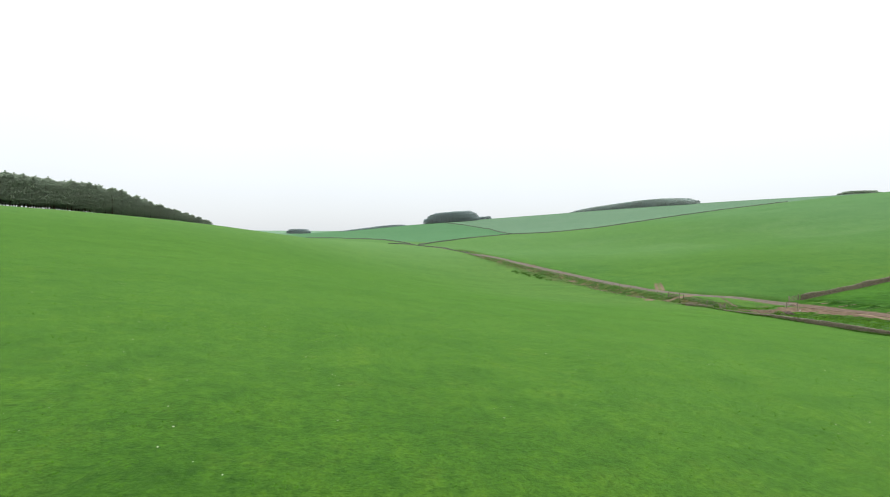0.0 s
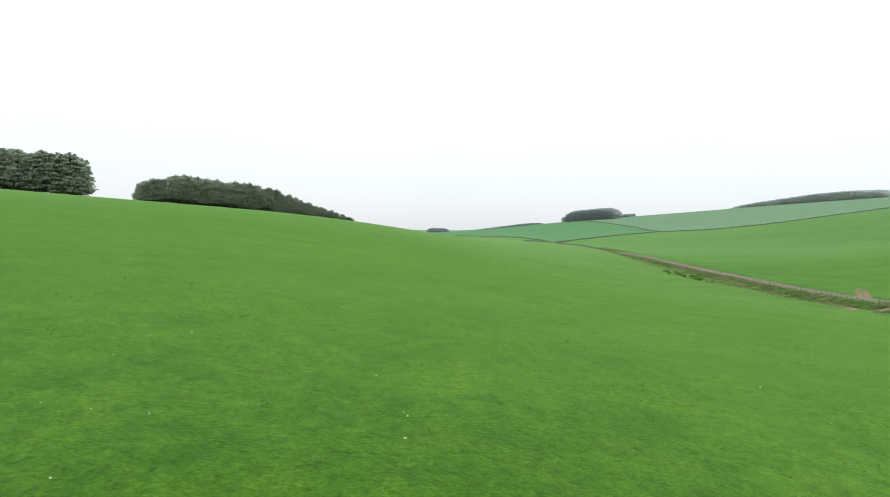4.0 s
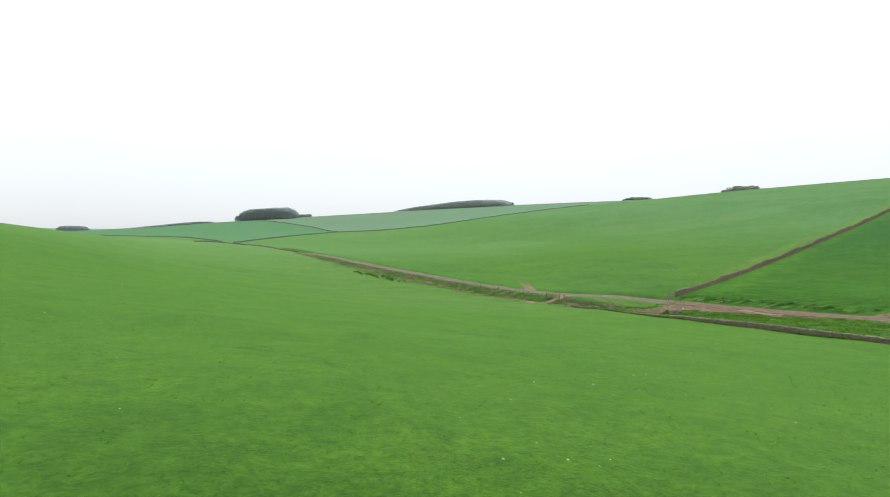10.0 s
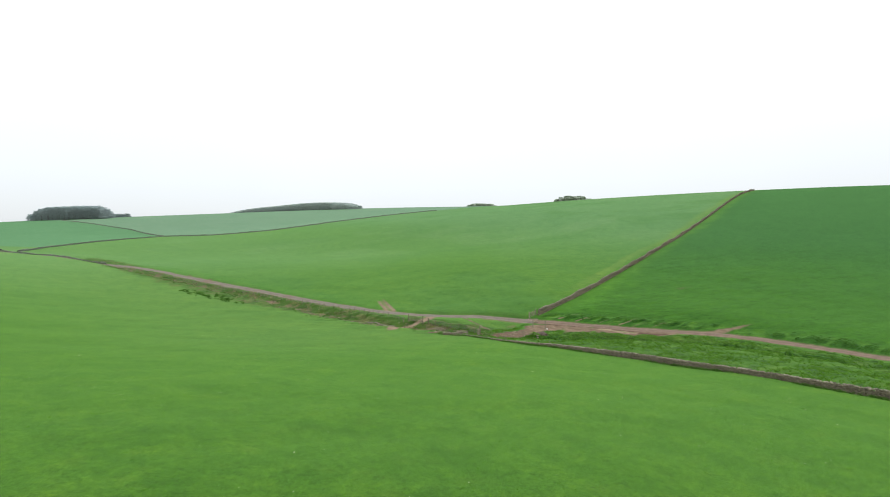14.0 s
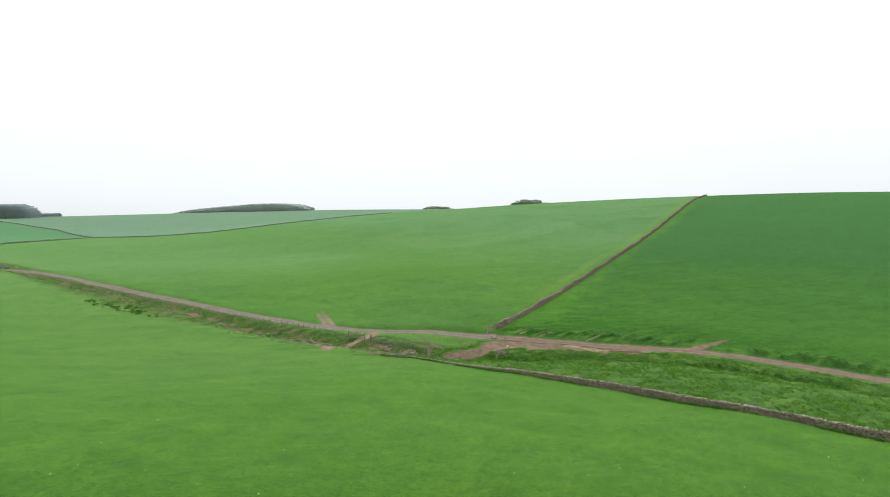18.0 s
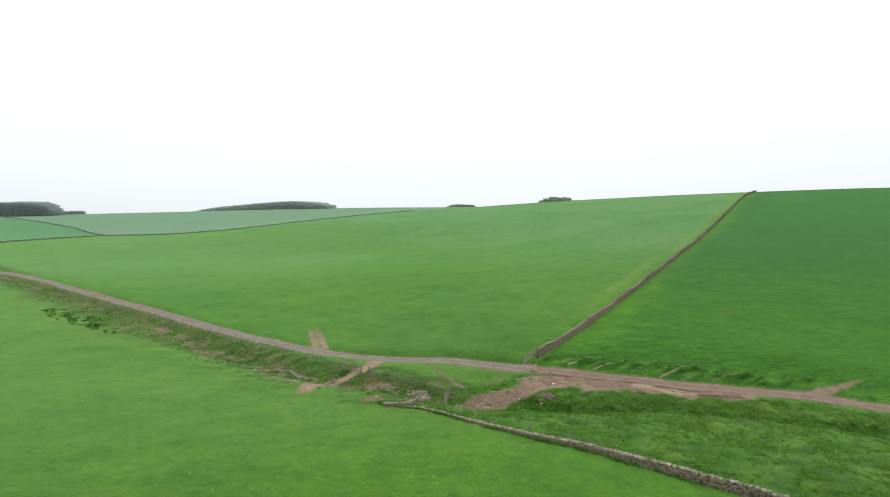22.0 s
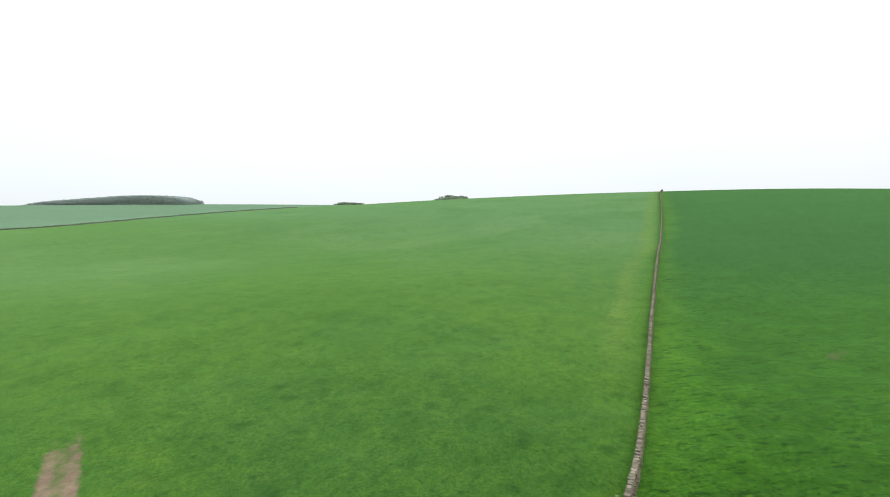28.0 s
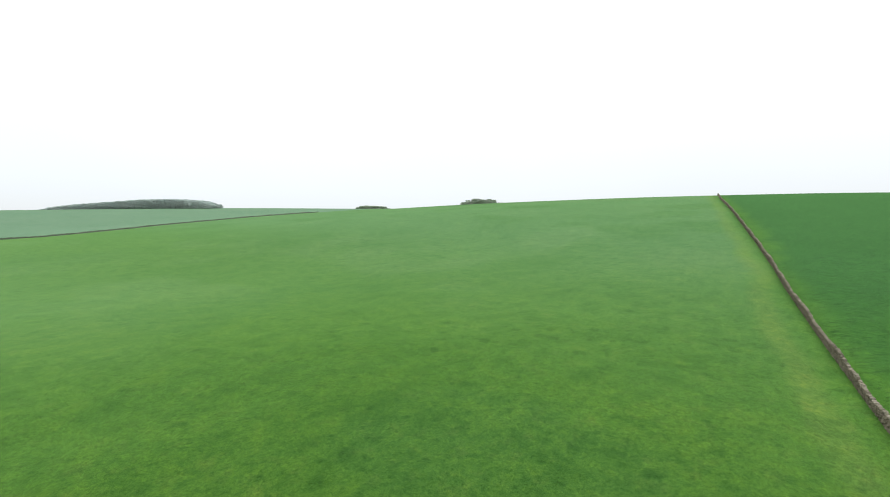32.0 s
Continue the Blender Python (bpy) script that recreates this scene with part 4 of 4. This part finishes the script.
wall_fence = post_fence("fence_wall_side", [(47.4, 96.8), (49.4, 88.4), (50.7, 83), (51.6, 77)], 3.4, "leaning old posts with one wire behind the drystone wall", (0.62,), 5)


def netting_fence():
    """Posts, a top rail, a bottom rail and sheep netting."""
    root = tagged(new("fence_netting"), "weathered timber fence with sheep netting above the stream", "fence", kind="structure")
    spots = along([(48.8, 109.2), (50.1, 106.0), (52.3, 101.2)], 1.45)
    spots.append((52.7, 100.4, spots[-1][2]))
    base = [(x, y, ground_z(x, y)) for x, y, _ in spots]
    for k, (x, y, h) in enumerate(spots):
        p = part("post", STRAINER_MESH if k in (0, len(spots) - 1) else POST_MESH, root)
        p.matrix_basis = pose(x, y, base[k][2] + 0.2, 0, 0, math.degrees(h))
    for w in (0.76,):
        for a, b in zip(base, base[1:]):
            v, f = [], []
            tube(v, f, (a[0], a[1], a[2] + w), (b[0], b[1], b[2] + w), 0.03, 0.03, 6)
            part("rail", mesh_from("rail", v, f, MAT_RAIL), root)
    v, f = [], []
    for w in (0.08, 0.18, 0.28, 0.38, 0.48, 0.58):
        for a, b in zip(base, base[1:]):
            tube(v, f, (a[0], a[1], a[2] + w), (b[0], b[1], b[2] + w), 0.008, 0.008, 3)
    for a, b in zip(base, base[1:]):
        for q in range(8):
            c = [a[i] + (b[i] - a[i]) * q / 8 for i in range(3)]
            tube(v, f, (c[0], c[1], c[2] + 0.08), (c[0], c[1], c[2] + 0.6), 0.006, 0.006, 3)
    part("netting", mesh_from("netting", v, f, MAT_WIRE), root, "galvanised wire netting")
    return root


netting_fence()


def field_gate(name, ax, ay, bx, by, bars, label, mat=MAT_RAIL):
    """A bar gate hung between two posts."""
    root = tagged(new(name), label, "gate", kind="structure")
    za, zb = ground_z(ax, ay), ground_z(bx, by)
    h = math.degrees(math.atan2(by - ay, bx - ax))
    for x, y, z in ((ax, ay, za), (bx, by, zb)):
        part("gate_post", STRAINER_MESH, root).matrix_basis = pose(x, y, z + 0.42, 0, 0, h)
    def stick(label_, p, q, rad):
        v, f = [], []
        tube(v, f, p, q, rad, rad, 6)
        part(label_, mesh_from(label_, v, f, mat), root)
    for w in bars:
        stick("bar", (ax, ay, za + w), (bx, by, zb + w), 0.04)
    mx, my, mz = (ax + bx) / 2, (ay + by) / 2, (za + zb) / 2
    stick("brace", (ax, ay, za + bars[0]), (mx, my, mz + bars[-1]), 0.035)
    stick("brace", (bx, by, zb + bars[0]), (mx, my, mz + bars[-1]), 0.035)
    stick("upright", (mx, my, mz + bars[0]), (mx, my, mz + bars[-1]), 0.035)
    return root


field_gate("field_gate", 47.45, 113.2, 48.45, 110.3, (0.2, 0.42, 0.66, 0.9), "closed weathered timber bar gate beside the dirt ramp")
field_gate("water_gate", 50.9, 98.7, 52.6, 100.2, (0.05, 0.3, 0.55, 0.8), "rough timber hurdle across the stream")
grid_post = tagged(new("grid_post"), "short weathered post with a slanting stay beside the cattle grid", "post")
grid_post.matrix_basis = pose(64.0, 99.9, ground_z(64.0, 99.9))
part("shaft", box_mesh("shaft", 0.15, 0.15, 1.5, MAT_POST, 0.02), grid_post).matrix_basis = pose(0, 0, 0.45)
part("stay", box_mesh("stay", 0.08, 0.08, 1.5, MAT_RAIL, 0.01), grid_post).matrix_basis = pose(-0.35, -0.35, 0.4, -35, 35, 0)
field_gate("wall_end_hurdle", 67.0, 103.85, 69.2, 104.35, (0.15, 0.35, 0.55, 0.75, 0.95), "pale timber hurdle closing the end of the stone wall")


def cattle_grid():
    root = tagged(new("cattle_grid"), "rusty steel cattle grid with parallel bars across the farm track", "cattle grid", kind="structure")
    h = math.degrees(math.atan2(-1.28, 1.34))
    gx0, gy0 = 66.62, 102.62
    run = Vector((math.cos(radians(h)), math.sin(radians(h)), 0))
    run.z = (ground_z(gx0 + run.x, gy0 + run.y) - ground_z(gx0 - run.x, gy0 - run.y)) / 2
    wide = Vector((-math.sin(radians(h)), math.cos(radians(h)), 0))
    wide.z = (ground_z(gx0 + wide.x, gy0 + wide.y) - ground_z(gx0 - wide.x, gy0 - wide.y)) / 2
    run.normalize()
    up = run.cross(wide).normalized()
    turn = Matrix((run, up.cross(run), up)).transposed().to_4x4()
    root.matrix_basis = Matrix.Translation((gx0, gy0, ground_z(gx0, gy0) - 0.005)) @ turn @ Matrix.Diagonal((0.73, 0.56, 0.5, 1))
    bar = box_mesh("bar", 0.10, 3.7, 0.10, MAT_RUST, 0.015)
    pit = box_mesh("pit", 2.3, 3.6, 0.05, MAT_MUCK, 0)
    kerb = box_mesh("kerb", 2.4, 0.16, 0.22, MAT_KERB, 0.02)
    sill = box_mesh("sill", 0.16, 3.8, 0.2, MAT_KERB, 0.02)
    part("pit", pit, root, "dark pit under the bars").matrix_basis = pose(0, 0, -0.02)
    for k in range(10):
        part("bar", bar, root).matrix_basis = pose(-1.05 + k * 0.233, 0, 0.05)
    for sgn in (-1, 1):
        part("kerb", kerb, root).matrix_basis = pose(0, sgn * 1.9, 0.02)
        part("sill", sill, root).matrix_basis = pose(sgn * 1.2, 0, 0.0)
    return root


cattle_grid()


def lathe(name, rings, mat, n=14):
    """A turned shape from (radius, height) pairs."""
    v, f = [], []
    for rad, z in rings:
        for k in range(n):
            v.append((rad * math.cos(6.2832 * k / n), rad * math.sin(6.2832 * k / n), z))
    for j in range(len(rings) - 1):
        for k in range(n):
            f.append((j * n + k, j * n + (k + 1) % n, (j + 1) * n + (k + 1) % n, (j + 1) * n + k))
    f.append(tuple(range(n))[::-1])
    return mesh_from(name, v, f, mat, False)


def lick_bucket():
    root = tagged(new("feed_bucket"), "white plastic feed bucket standing on the bare ground by a post", "bucket")
    root.matrix_basis = pose(64.8, 97.4, ground_z(64.8, 97.4)) @ Matrix.Scale(0.6, 4)
    tub = part("tub", lathe("tub", [(0.17, 0), (0.22, 0.33), (0.24, 0.34), (0.24, 0.37), (0.215, 0.37), (0.16, 0.03), (0.01, 0.02)], MAT_BUCKET), root)
    v, f = [], []
    for k in range(8):
        a, b = 3.1416 * k / 8, 3.1416 * (k + 1) / 8
        tube(v, f, (0.23 * math.cos(a), 0.05, 0.34 + 0.16 * math.sin(a)), (0.23 * math.cos(b), 0.05, 0.34 + 0.16 * math.sin(b)), 0.008, 0.008, 4)
    part("handle", mesh_from("handle", v, f, MAT_WIRE), tub, "thin wire handle")


lick_bucket()
marker = tagged(new("marker_post"), "single dark timber post beside the track", "post")
marker.matrix_basis = pose(64.6, 97.7, ground_z(64.6, 97.7))
part("shaft", box_mesh("shaft", 0.11, 0.11, 1.7, MAT_POST, 0.015), marker).matrix_basis = pose(0, 0, 0.55, 2, 1, 20)
part("cap", box_mesh("cap", 0.14, 0.14, 0.06, MAT_MUCK, 0.01), marker).matrix_basis = pose(0, 0.02, 1.42, 2, 1, 20)


def lump(name, x, y, sx, sy, sz, mat, label, category, seed):
    """A rough heap with an uneven skin."""
    bm = bmesh.new()
    bmesh.ops.create_icosphere(bm, subdivisions=4, radius=1)
    for v in bm.verts:
        d = noise.fractal(v.co * 2.2 + Vector((seed, 0, 0)), 0.8, 2.1, 4)
        v.co *= 1 + 0.22 * d
        v.co.x *= sx
        v.co.y *= sy
        v.co.z = max(v.co.z, -0.25) * sz
    me = bpy.data.meshes.new(name)
    bm.to_mesh(me)
    bm.free()
    me.materials.append(mat)
    me.polygons.foreach_set("use_smooth", np.ones(len(me.polygons), bool))
    ob = tagged(new(name, me), label, category)
    ob.matrix_basis = pose(x, y, ground_z(x, y) - 0.06, 0, 0, -35)
    return ob


lump("manure_heap", 61.2, 95.3, 1.05, 0.8, 0.62, MAT_MUCK, "dark rounded heap of manure on the grassy bank", "heap", 1)
lump("boulder", 64.2, 97.1, 0.22, 0.18, 0.15, MAT_RUBBLE, "grey boulder lying beside a post on bare earth", "boulder", 5)

# ---- grasses, rushes and loose stones ----


def blades(name, x, y, tall, wide, count, mat, label, spread=0.5, seed=1, category="grass"):
    """Tufts of grass: count blades at each place, each a bent sliver of two triangles."""
    r = np.random.RandomState(seed)
    n = len(x) * count
    bx, by = np.repeat(x, count), np.repeat(y, count)
    t = np.repeat(tall, count) * r.uniform(0.6, 1.15, n)
    a, d = r.uniform(0, 6.283, n), r.uniform(0, 1, n) * np.repeat(tall, count) * spread
    fx, fy = bx + np.cos(a) * d * 0.6, by + np.sin(a) * d * 0.6
    z = ground_zs(fx, fy) - 0.01
    out = r.uniform(0.5, 1.3, n) * t
    w = np.repeat(wide, count) * r.uniform(0.6, 1.3, n)
    s = a + 1.5708 + r.uniform(-0.6, 0.6, n)
    ex, ey = np.cos(s) * w * 0.5, np.sin(s) * w * 0.5
    lx, ly = np.cos(a) * out, np.sin(a) * out
    v = np.stack([np.stack([fx - ex, fy - ey, z], -1), np.stack([fx + ex, fy + ey, z], -1),
                  np.stack([fx + lx * 0.45 + ex * 0.8, fy + ly * 0.45 + ey * 0.8, z + t * 0.65], -1),
                  np.stack([fx + lx, fy + ly, z + t], -1)], 1).reshape(-1, 3)
    i = np.arange(n) * 4
    me = bpy.data.meshes.new(name)
    me.vertices.add(4 * n)
    me.vertices.foreach_set("co", v.ravel().astype(np.float32))
    loops = np.stack([i, i + 1, i + 2, i, i + 2, i + 3], -1).reshape(-1).astype(np.int32)
    me.loops.add(len(loops))
    me.loops.foreach_set("vertex_index", loops)
    me.polygons.add(2 * n)
    me.polygons.foreach_set("loop_start", np.arange(0, len(loops), 3, dtype=np.int32))
    me.update(calc_edges=True)
    me.materials.append(mat)
    return tagged(new(name, me), label, category, kind="stuff")


gr = np.random.RandomState(5)


def scatter(n, x0, x1, y0, y1, keep, clean=True):
    """Random places in a field where keep(x, y) gives a chance."""
    x, y = gr.uniform(x0, x1, n), gr.uniform(y0, y1, n)
    k = (gr.uniform(0, 1, n) < keep(x, y)) & ~(clean & bare(x, y))
    return x[k], y[k]


def bare(x, y):
    return cover(x, y)[1] > 0.25


def in_pasture(x, y):
    wall_ = side(x, y, NEAR_WALL)
    return ((wall_ < -0.5) | (y > 101)) & (off_line(x, y, STREAM) > 4) & (side(x, y, [(-60, 318)] + TRACK) < -3) & (off_line(x, y, RAMP) > 1.2)


gx_, gy_ = scatter(60000, -38, 57, 6, 100, lambda x, y: in_pasture(x, y) * np.clip(0.35 + 0.75 * ripple(x, y, 3.5, 21), 0.05, 1) * np.exp(-((y - 25) / 60) ** 2))
blades("meadow_tufts", gx_, gy_, gr.uniform(0.03, 0.06, len(gx_)), gr.uniform(0.006, 0.011, len(gx_)), 7, MAT_TUFT, "short grazed tufts of bright green pasture grass", 0.9, 1)

gx_, gy_ = scatter(26000, 46, 86, 36, 100, lambda x, y: (side(x, y, NEAR_WALL) > 0.6) * (off_line(x, y, [(64.6, 98.9), (68.9, 95.0), (72.0, 91.3), (74.5, 88.1), (77.2, 84.4)]) > 3.7) * (off_line(x, y, TRACK) > 2.6) * (off_line(x, y, CROSSING) > 1.9) * (side(x, y, TRACK) < 0) * np.clip(0.45 + 0.6 * ripple(x, y, 3.0, 22), 0.08, 1))
blades("bank_tussocks", gx_, gy_, gr.uniform(0.10, 0.26, len(gx_)), gr.uniform(0.03, 0.06, len(gx_)), 8, MAT_LUSH, "long rank grass tussocks on the stream bank", 1.0, 2)

gx_, gy_ = scatter(26000, 58, 80, 78, 98, lambda x, y: (off_line(x, y, [(64.6, 98.9), (68.9, 95.0), (72.0, 91.3), (74.5, 88.1), (77.2, 84.4)]) < 4.4) * (side(x, y, TRACK) < -2.4) * np.clip(0.55 + 0.7 * ripple(x, y, 1.6, 36), 0.05, 1))
blades("verge_grass", gx_, gy_, gr.uniform(0.05, 0.13, len(gx_)), gr.uniform(0.012, 0.024, len(gx_)), 8, MAT_LUSH, "short trampled grass between the mud and the rushes", 1.0, 12)

gx_, gy_ = scatter(1700, 54, 63, 92.5, 97.2, lambda x, y: np.clip(1.3 - np.hypot((x - 58.6) / 1.9, y - 95.0) / 1.4, 0, 1) * np.clip(0.5 + 0.9 * ripple(x, y, 1.4, 39), 0, 1))
blades("hump_weeds", gx_, gy_, gr.uniform(0.12, 0.34, len(gx_)), gr.uniform(0.03, 0.06, len(gx_)), 9, MAT_LUSH, "leafy weeds on the hump beside the crossing", 1.0, 13)
gx_, gy_ = scatter(3000, 55, 65, 98, 103, lambda x, y: np.clip(1.3 - off_line(x, y, [(54.5, 99.9), (58.8, 100.1), (63.4, 101.0)]) / 0.7, 0, 1) * np.clip(0.6 + 0.6 * ripple(x, y, 1.4, 40), 0.1, 1))
blades("ridge_grass", gx_, gy_, gr.uniform(0.10, 0.24, len(gx_)), gr.uniform(0.02, 0.04, len(gx_)), 9, MAT_LUSH, "long bright grass on the ridge above the crossing", 1.0, 14)

gx_, gy_ = scatter(150000, 42, 56, 30, 101, lambda x, y: np.clip(1.15 - np.abs(off_line(x, y, NEAR_WALL) - 0.36) / 0.26, 0, 1) * np.clip(0.5 + 0.9 * ripple(x, y, 2.6, 29, 3), 0.05, 1) * 0.55, False)
blades("wall_foot_grass", gx_, gy_, gr.uniform(0.08, 0.30, len(gx_)), gr.uniform(0.02, 0.04, len(gx_)), 6, MAT_RUSH, "rank grass and weeds along the foot of the drystone wall", 0.7, 11)

gx_, gy_ = scatter(9000, 56, 82, 40, 97, lambda x, y: np.clip(1.25 - off_line(x, y, RUSHES) / 1.5, 0, 1) * np.clip(0.6 + 0.6 * ripple(x, y, 2.5, 23), 0.1, 1))
blades("bank_rushes", gx_, gy_, gr.uniform(0.2, 0.45, len(gx_)), gr.uniform(0.04, 0.07, len(gx_)), 9, MAT_RUSH, "dark thick rushes along the stream edge", 0.8, 3)

gx_, gy_ = scatter(48000, 0, 56, 98, 262, lambda x, y: np.clip(1.35 - off_line(x, y, STREAM) / 4.2, 0, 1) * (off_line(x, y, TRACK) > 1.9) * (off_line(x, y, RAMP) > 1.2) * np.clip(0.4 + 0.7 * ripple(x, y, 4.0, 24), 0.05, 1))
blades("gully_grass", gx_, gy_, gr.uniform(0.08, 0.24, len(gx_)), gr.uniform(0.025, 0.05, len(gx_)), 8, MAT_RUSH, "rough grass on the sides of the gully", 1.0, 4)
gx_, gy_ = scatter(24000, 0, 56, 98, 262, lambda x, y: np.clip(1.2 - off_line(x, y, STREAM) / 4.6, 0, 1) * (off_line(x, y, TRACK) > 2.0) * np.clip(0.2 + 0.9 * ripple(x, y, 5.0, 25), 0, 1), False)
blades("gully_dead_grass", gx_, gy_, gr.uniform(0.10, 0.28, len(gx_)), gr.uniform(0.015, 0.035, len(gx_)), 9, MAT_DRY, "bleached dead grass among the gully stones", 1.2, 5)

gx_, gy_ = scatter(4200, 20, 34, 144, 178, lambda x, y: np.clip(1.2 - np.minimum(off_line(x, y, [(22.6, 174), (25.0, 165), (27.6, 157), (30.8, 149.0)]), 0.6 + off_line(x, y, [(25.0, 172), (28.8, 160)])) / 1.5, 0, 1) * np.clip(0.25 + 2.0 * ripple(x, y, 2.4, 26), 0, 1))
blades("rush_clumps", gx_, gy_, gr.uniform(0.16, 0.32, len(gx_)), gr.uniform(0.06, 0.10, len(gx_)), 10, MAT_RUSH, "dark green rush clumps in the wet pasture corner", 0.8, 6, "rushes")

gx_, gy_ = scatter(30000, 66, 94, 58, 106, lambda x, y: np.clip(1.4 - off_line(x, y, HEADLAND) / 1.7, 0, 1) * np.clip(0.15 + 1.3 * ripple(x * 0.30, y * 1.3, 1.6, 16, 3), 0, 1))
blades("headland_grass", gx_, gy_, gr.uniform(0.08, 0.18, len(gx_)), gr.uniform(0.014, 0.026, len(gx_)), 10, MAT_RUSH, "dark coarse grass along the field edge", 0.9, 7)

gx_, gy_ = scatter(6500, 45, 55, 97, 112, lambda x, y: np.clip(1.3 - off_line(x, y, [(47.6, 108.8), (49.6, 104.4), (51.6, 100.6)]) / 1.6, 0, 1) * (side(x, y, FENCE) < 0.3) * 0.45, False)
blades("fallen_wall_grass", gx_, gy_, gr.uniform(0.10, 0.28, len(gx_)), gr.uniform(0.015, 0.03, len(gx_)), 9, MAT_LUSH, "rank grass growing through tumbled wall stones", 1.0, 10)


def loose_stones(name, x, y, size, mat, label, seed, category="stones"):
    """Many small stones half sunk in the ground, as one heap of single blocks."""
    r = random.Random(seed)
    v, f = [], []
    for px, py, s in zip(x, y, size):
        m = pose(px, py, ground_z(px, py) + s * 0.12, r.uniform(-18, 18), r.uniform(-18, 18), r.uniform(0, 360)) @ Matrix.Diagonal((s * r.uniform(0.7, 1.4), s * r.uniform(0.6, 1.0), s * r.uniform(0.3, 0.6), 1))
        b = len(v)
        v += [tuple(m @ Vector(c)) for c in STONES[r.randrange(10)]]
        f += [tuple(b + q for q in t) for t in CUBE_F]
    return tagged(new(name, mesh_from(name, v, f, mat)), label, category, kind="stuff")


gx_, gy_ = scatter(34000, 8, 56, 96, 235, lambda x, y: np.clip(1.0 - off_line(x, y, STREAM) / 4.6, 0, 1) * np.clip(0.25 + 0.8 * ripple(x, y, 6, 31), 0.03, 1), False)
loose_stones("stream_stones", gx_, gy_, 0.05 + 0.22 * gr.uniform(0, 1, len(gx_)) ** 2, MAT_RUBBLE, "pale stones strewn along the stream bed", 1)
gx_, gy_ = scatter(2600, 40, 50, 108, 124, lambda x, y: np.clip(1.1 - np.abs(off_line(x, y, STREAM) - 2.0) / 2.2, 0, 1) * (side(x, y, STREAM) < 0) * np.clip(0.5 + 0.8 * ripple(x, y, 3, 34), 0, 1) * (off_line(x, y, RAMP) > 1.0), False)
loose_stones("bank_stones", gx_, gy_, 0.06 + 0.22 * gr.uniform(0, 1, len(gx_)) ** 2, MAT_RUBBLE, "pale stones scattered down the grassy stream bank", 7)
gx_, gy_ = scatter(5200, 51, 64, 93, 101, lambda x, y: np.clip(1.25 - off_line(x, y, CROSSING[:3]) / 1.5, 0, 1) * np.clip(0.45 + 0.7 * ripple(x, y, 1.8, 37), 0.08, 1), False)
loose_stones("rubble", gx_, gy_, 0.035 + 0.16 * gr.uniform(0, 1, len(gx_)) ** 2.2, MAT_RUBBLE, "broken rubble over the bare earth crossing", 2)
gx_, gy_ = scatter(17000, 43, 54, 97, 111, lambda x, y: np.clip(1.3 - off_line(x, y, [(48.5, 108), (49.6, 105.0), (50.8, 102.0), (50.8, 100.6)]) / 0.75, 0, 1) * np.clip(0.55 + 0.8 * ripple(x, y, 2.2, 35), 0, 1), False)
loose_stones("fallen_wall_stones", gx_, gy_, gr.uniform(0.06, 0.20, len(gx_)), MAT_RUBBLE, "tumbled stones of a fallen wall below the fence", 3)
gx_, gy_ = scatter(900, 56, 63, 93.5, 97.5, lambda x, y: np.clip(1.2 - np.hypot((x - 59.6) / 1.7, y - 95.6) / 1.1, 0, 1) * np.clip(0.6 + 0.9 * ripple(x, y, 1.5, 38), 0, 1), False)
loose_stones("hump_stones", gx_, gy_, 0.09 + 0.26 * gr.uniform(0, 1, len(gx_)) ** 2, MAT_RUBBLE, "pale stones dumped on the weedy hump beside the manure", 9)
gx_, gy_ = scatter(700, 54, 58, 100, 110, lambda x, y: np.clip(1.1 - off_line(x, y, [(56.6, 109.4), (56.2, 106.4), (55.7, 103.6), (55.1, 101.0)]) / 0.5, 0, 1), False)
loose_stones("rill_stones", gx_, gy_, gr.uniform(0.06, 0.18, len(gx_)), MAT_RUBBLE, "small stones in a dry rill across the verge", 4)
gx_, gy_ = scatter(11, 43.8, 46.2, 100.9, 102.7, lambda x, y: 1.0 + 0 * x, False)
loose_stones("dirt_patch_stones", gx_, gy_, gr.uniform(0.1, 0.3, len(gx_)), MAT_RUBBLE, "pale stones on a bare dirt patch in the grass", 5)
gx_, gy_ = scatter(6500, -42, 60, 5, 120, lambda x, y: in_pasture(x, y) * (0.22 + 0.5 * ripple(x, y, 9, 33)))
loose_stones("wool_scraps", gx_, gy_, 0.018 + 0.045 * gr.uniform(0, 1, len(gx_)) ** 3, MAT_WHITE, "small white scraps of wool caught in the pasture", 6, "wool")

# ---- single stones of the walls ----
for root, single in LATER:
    for kind_, m, cope in single:
        stone = part("cope_stone" if cope else "stone", (COPE_MESHES if cope else STONE_MESHES)[kind_], root)
        stone.matrix_basis = m
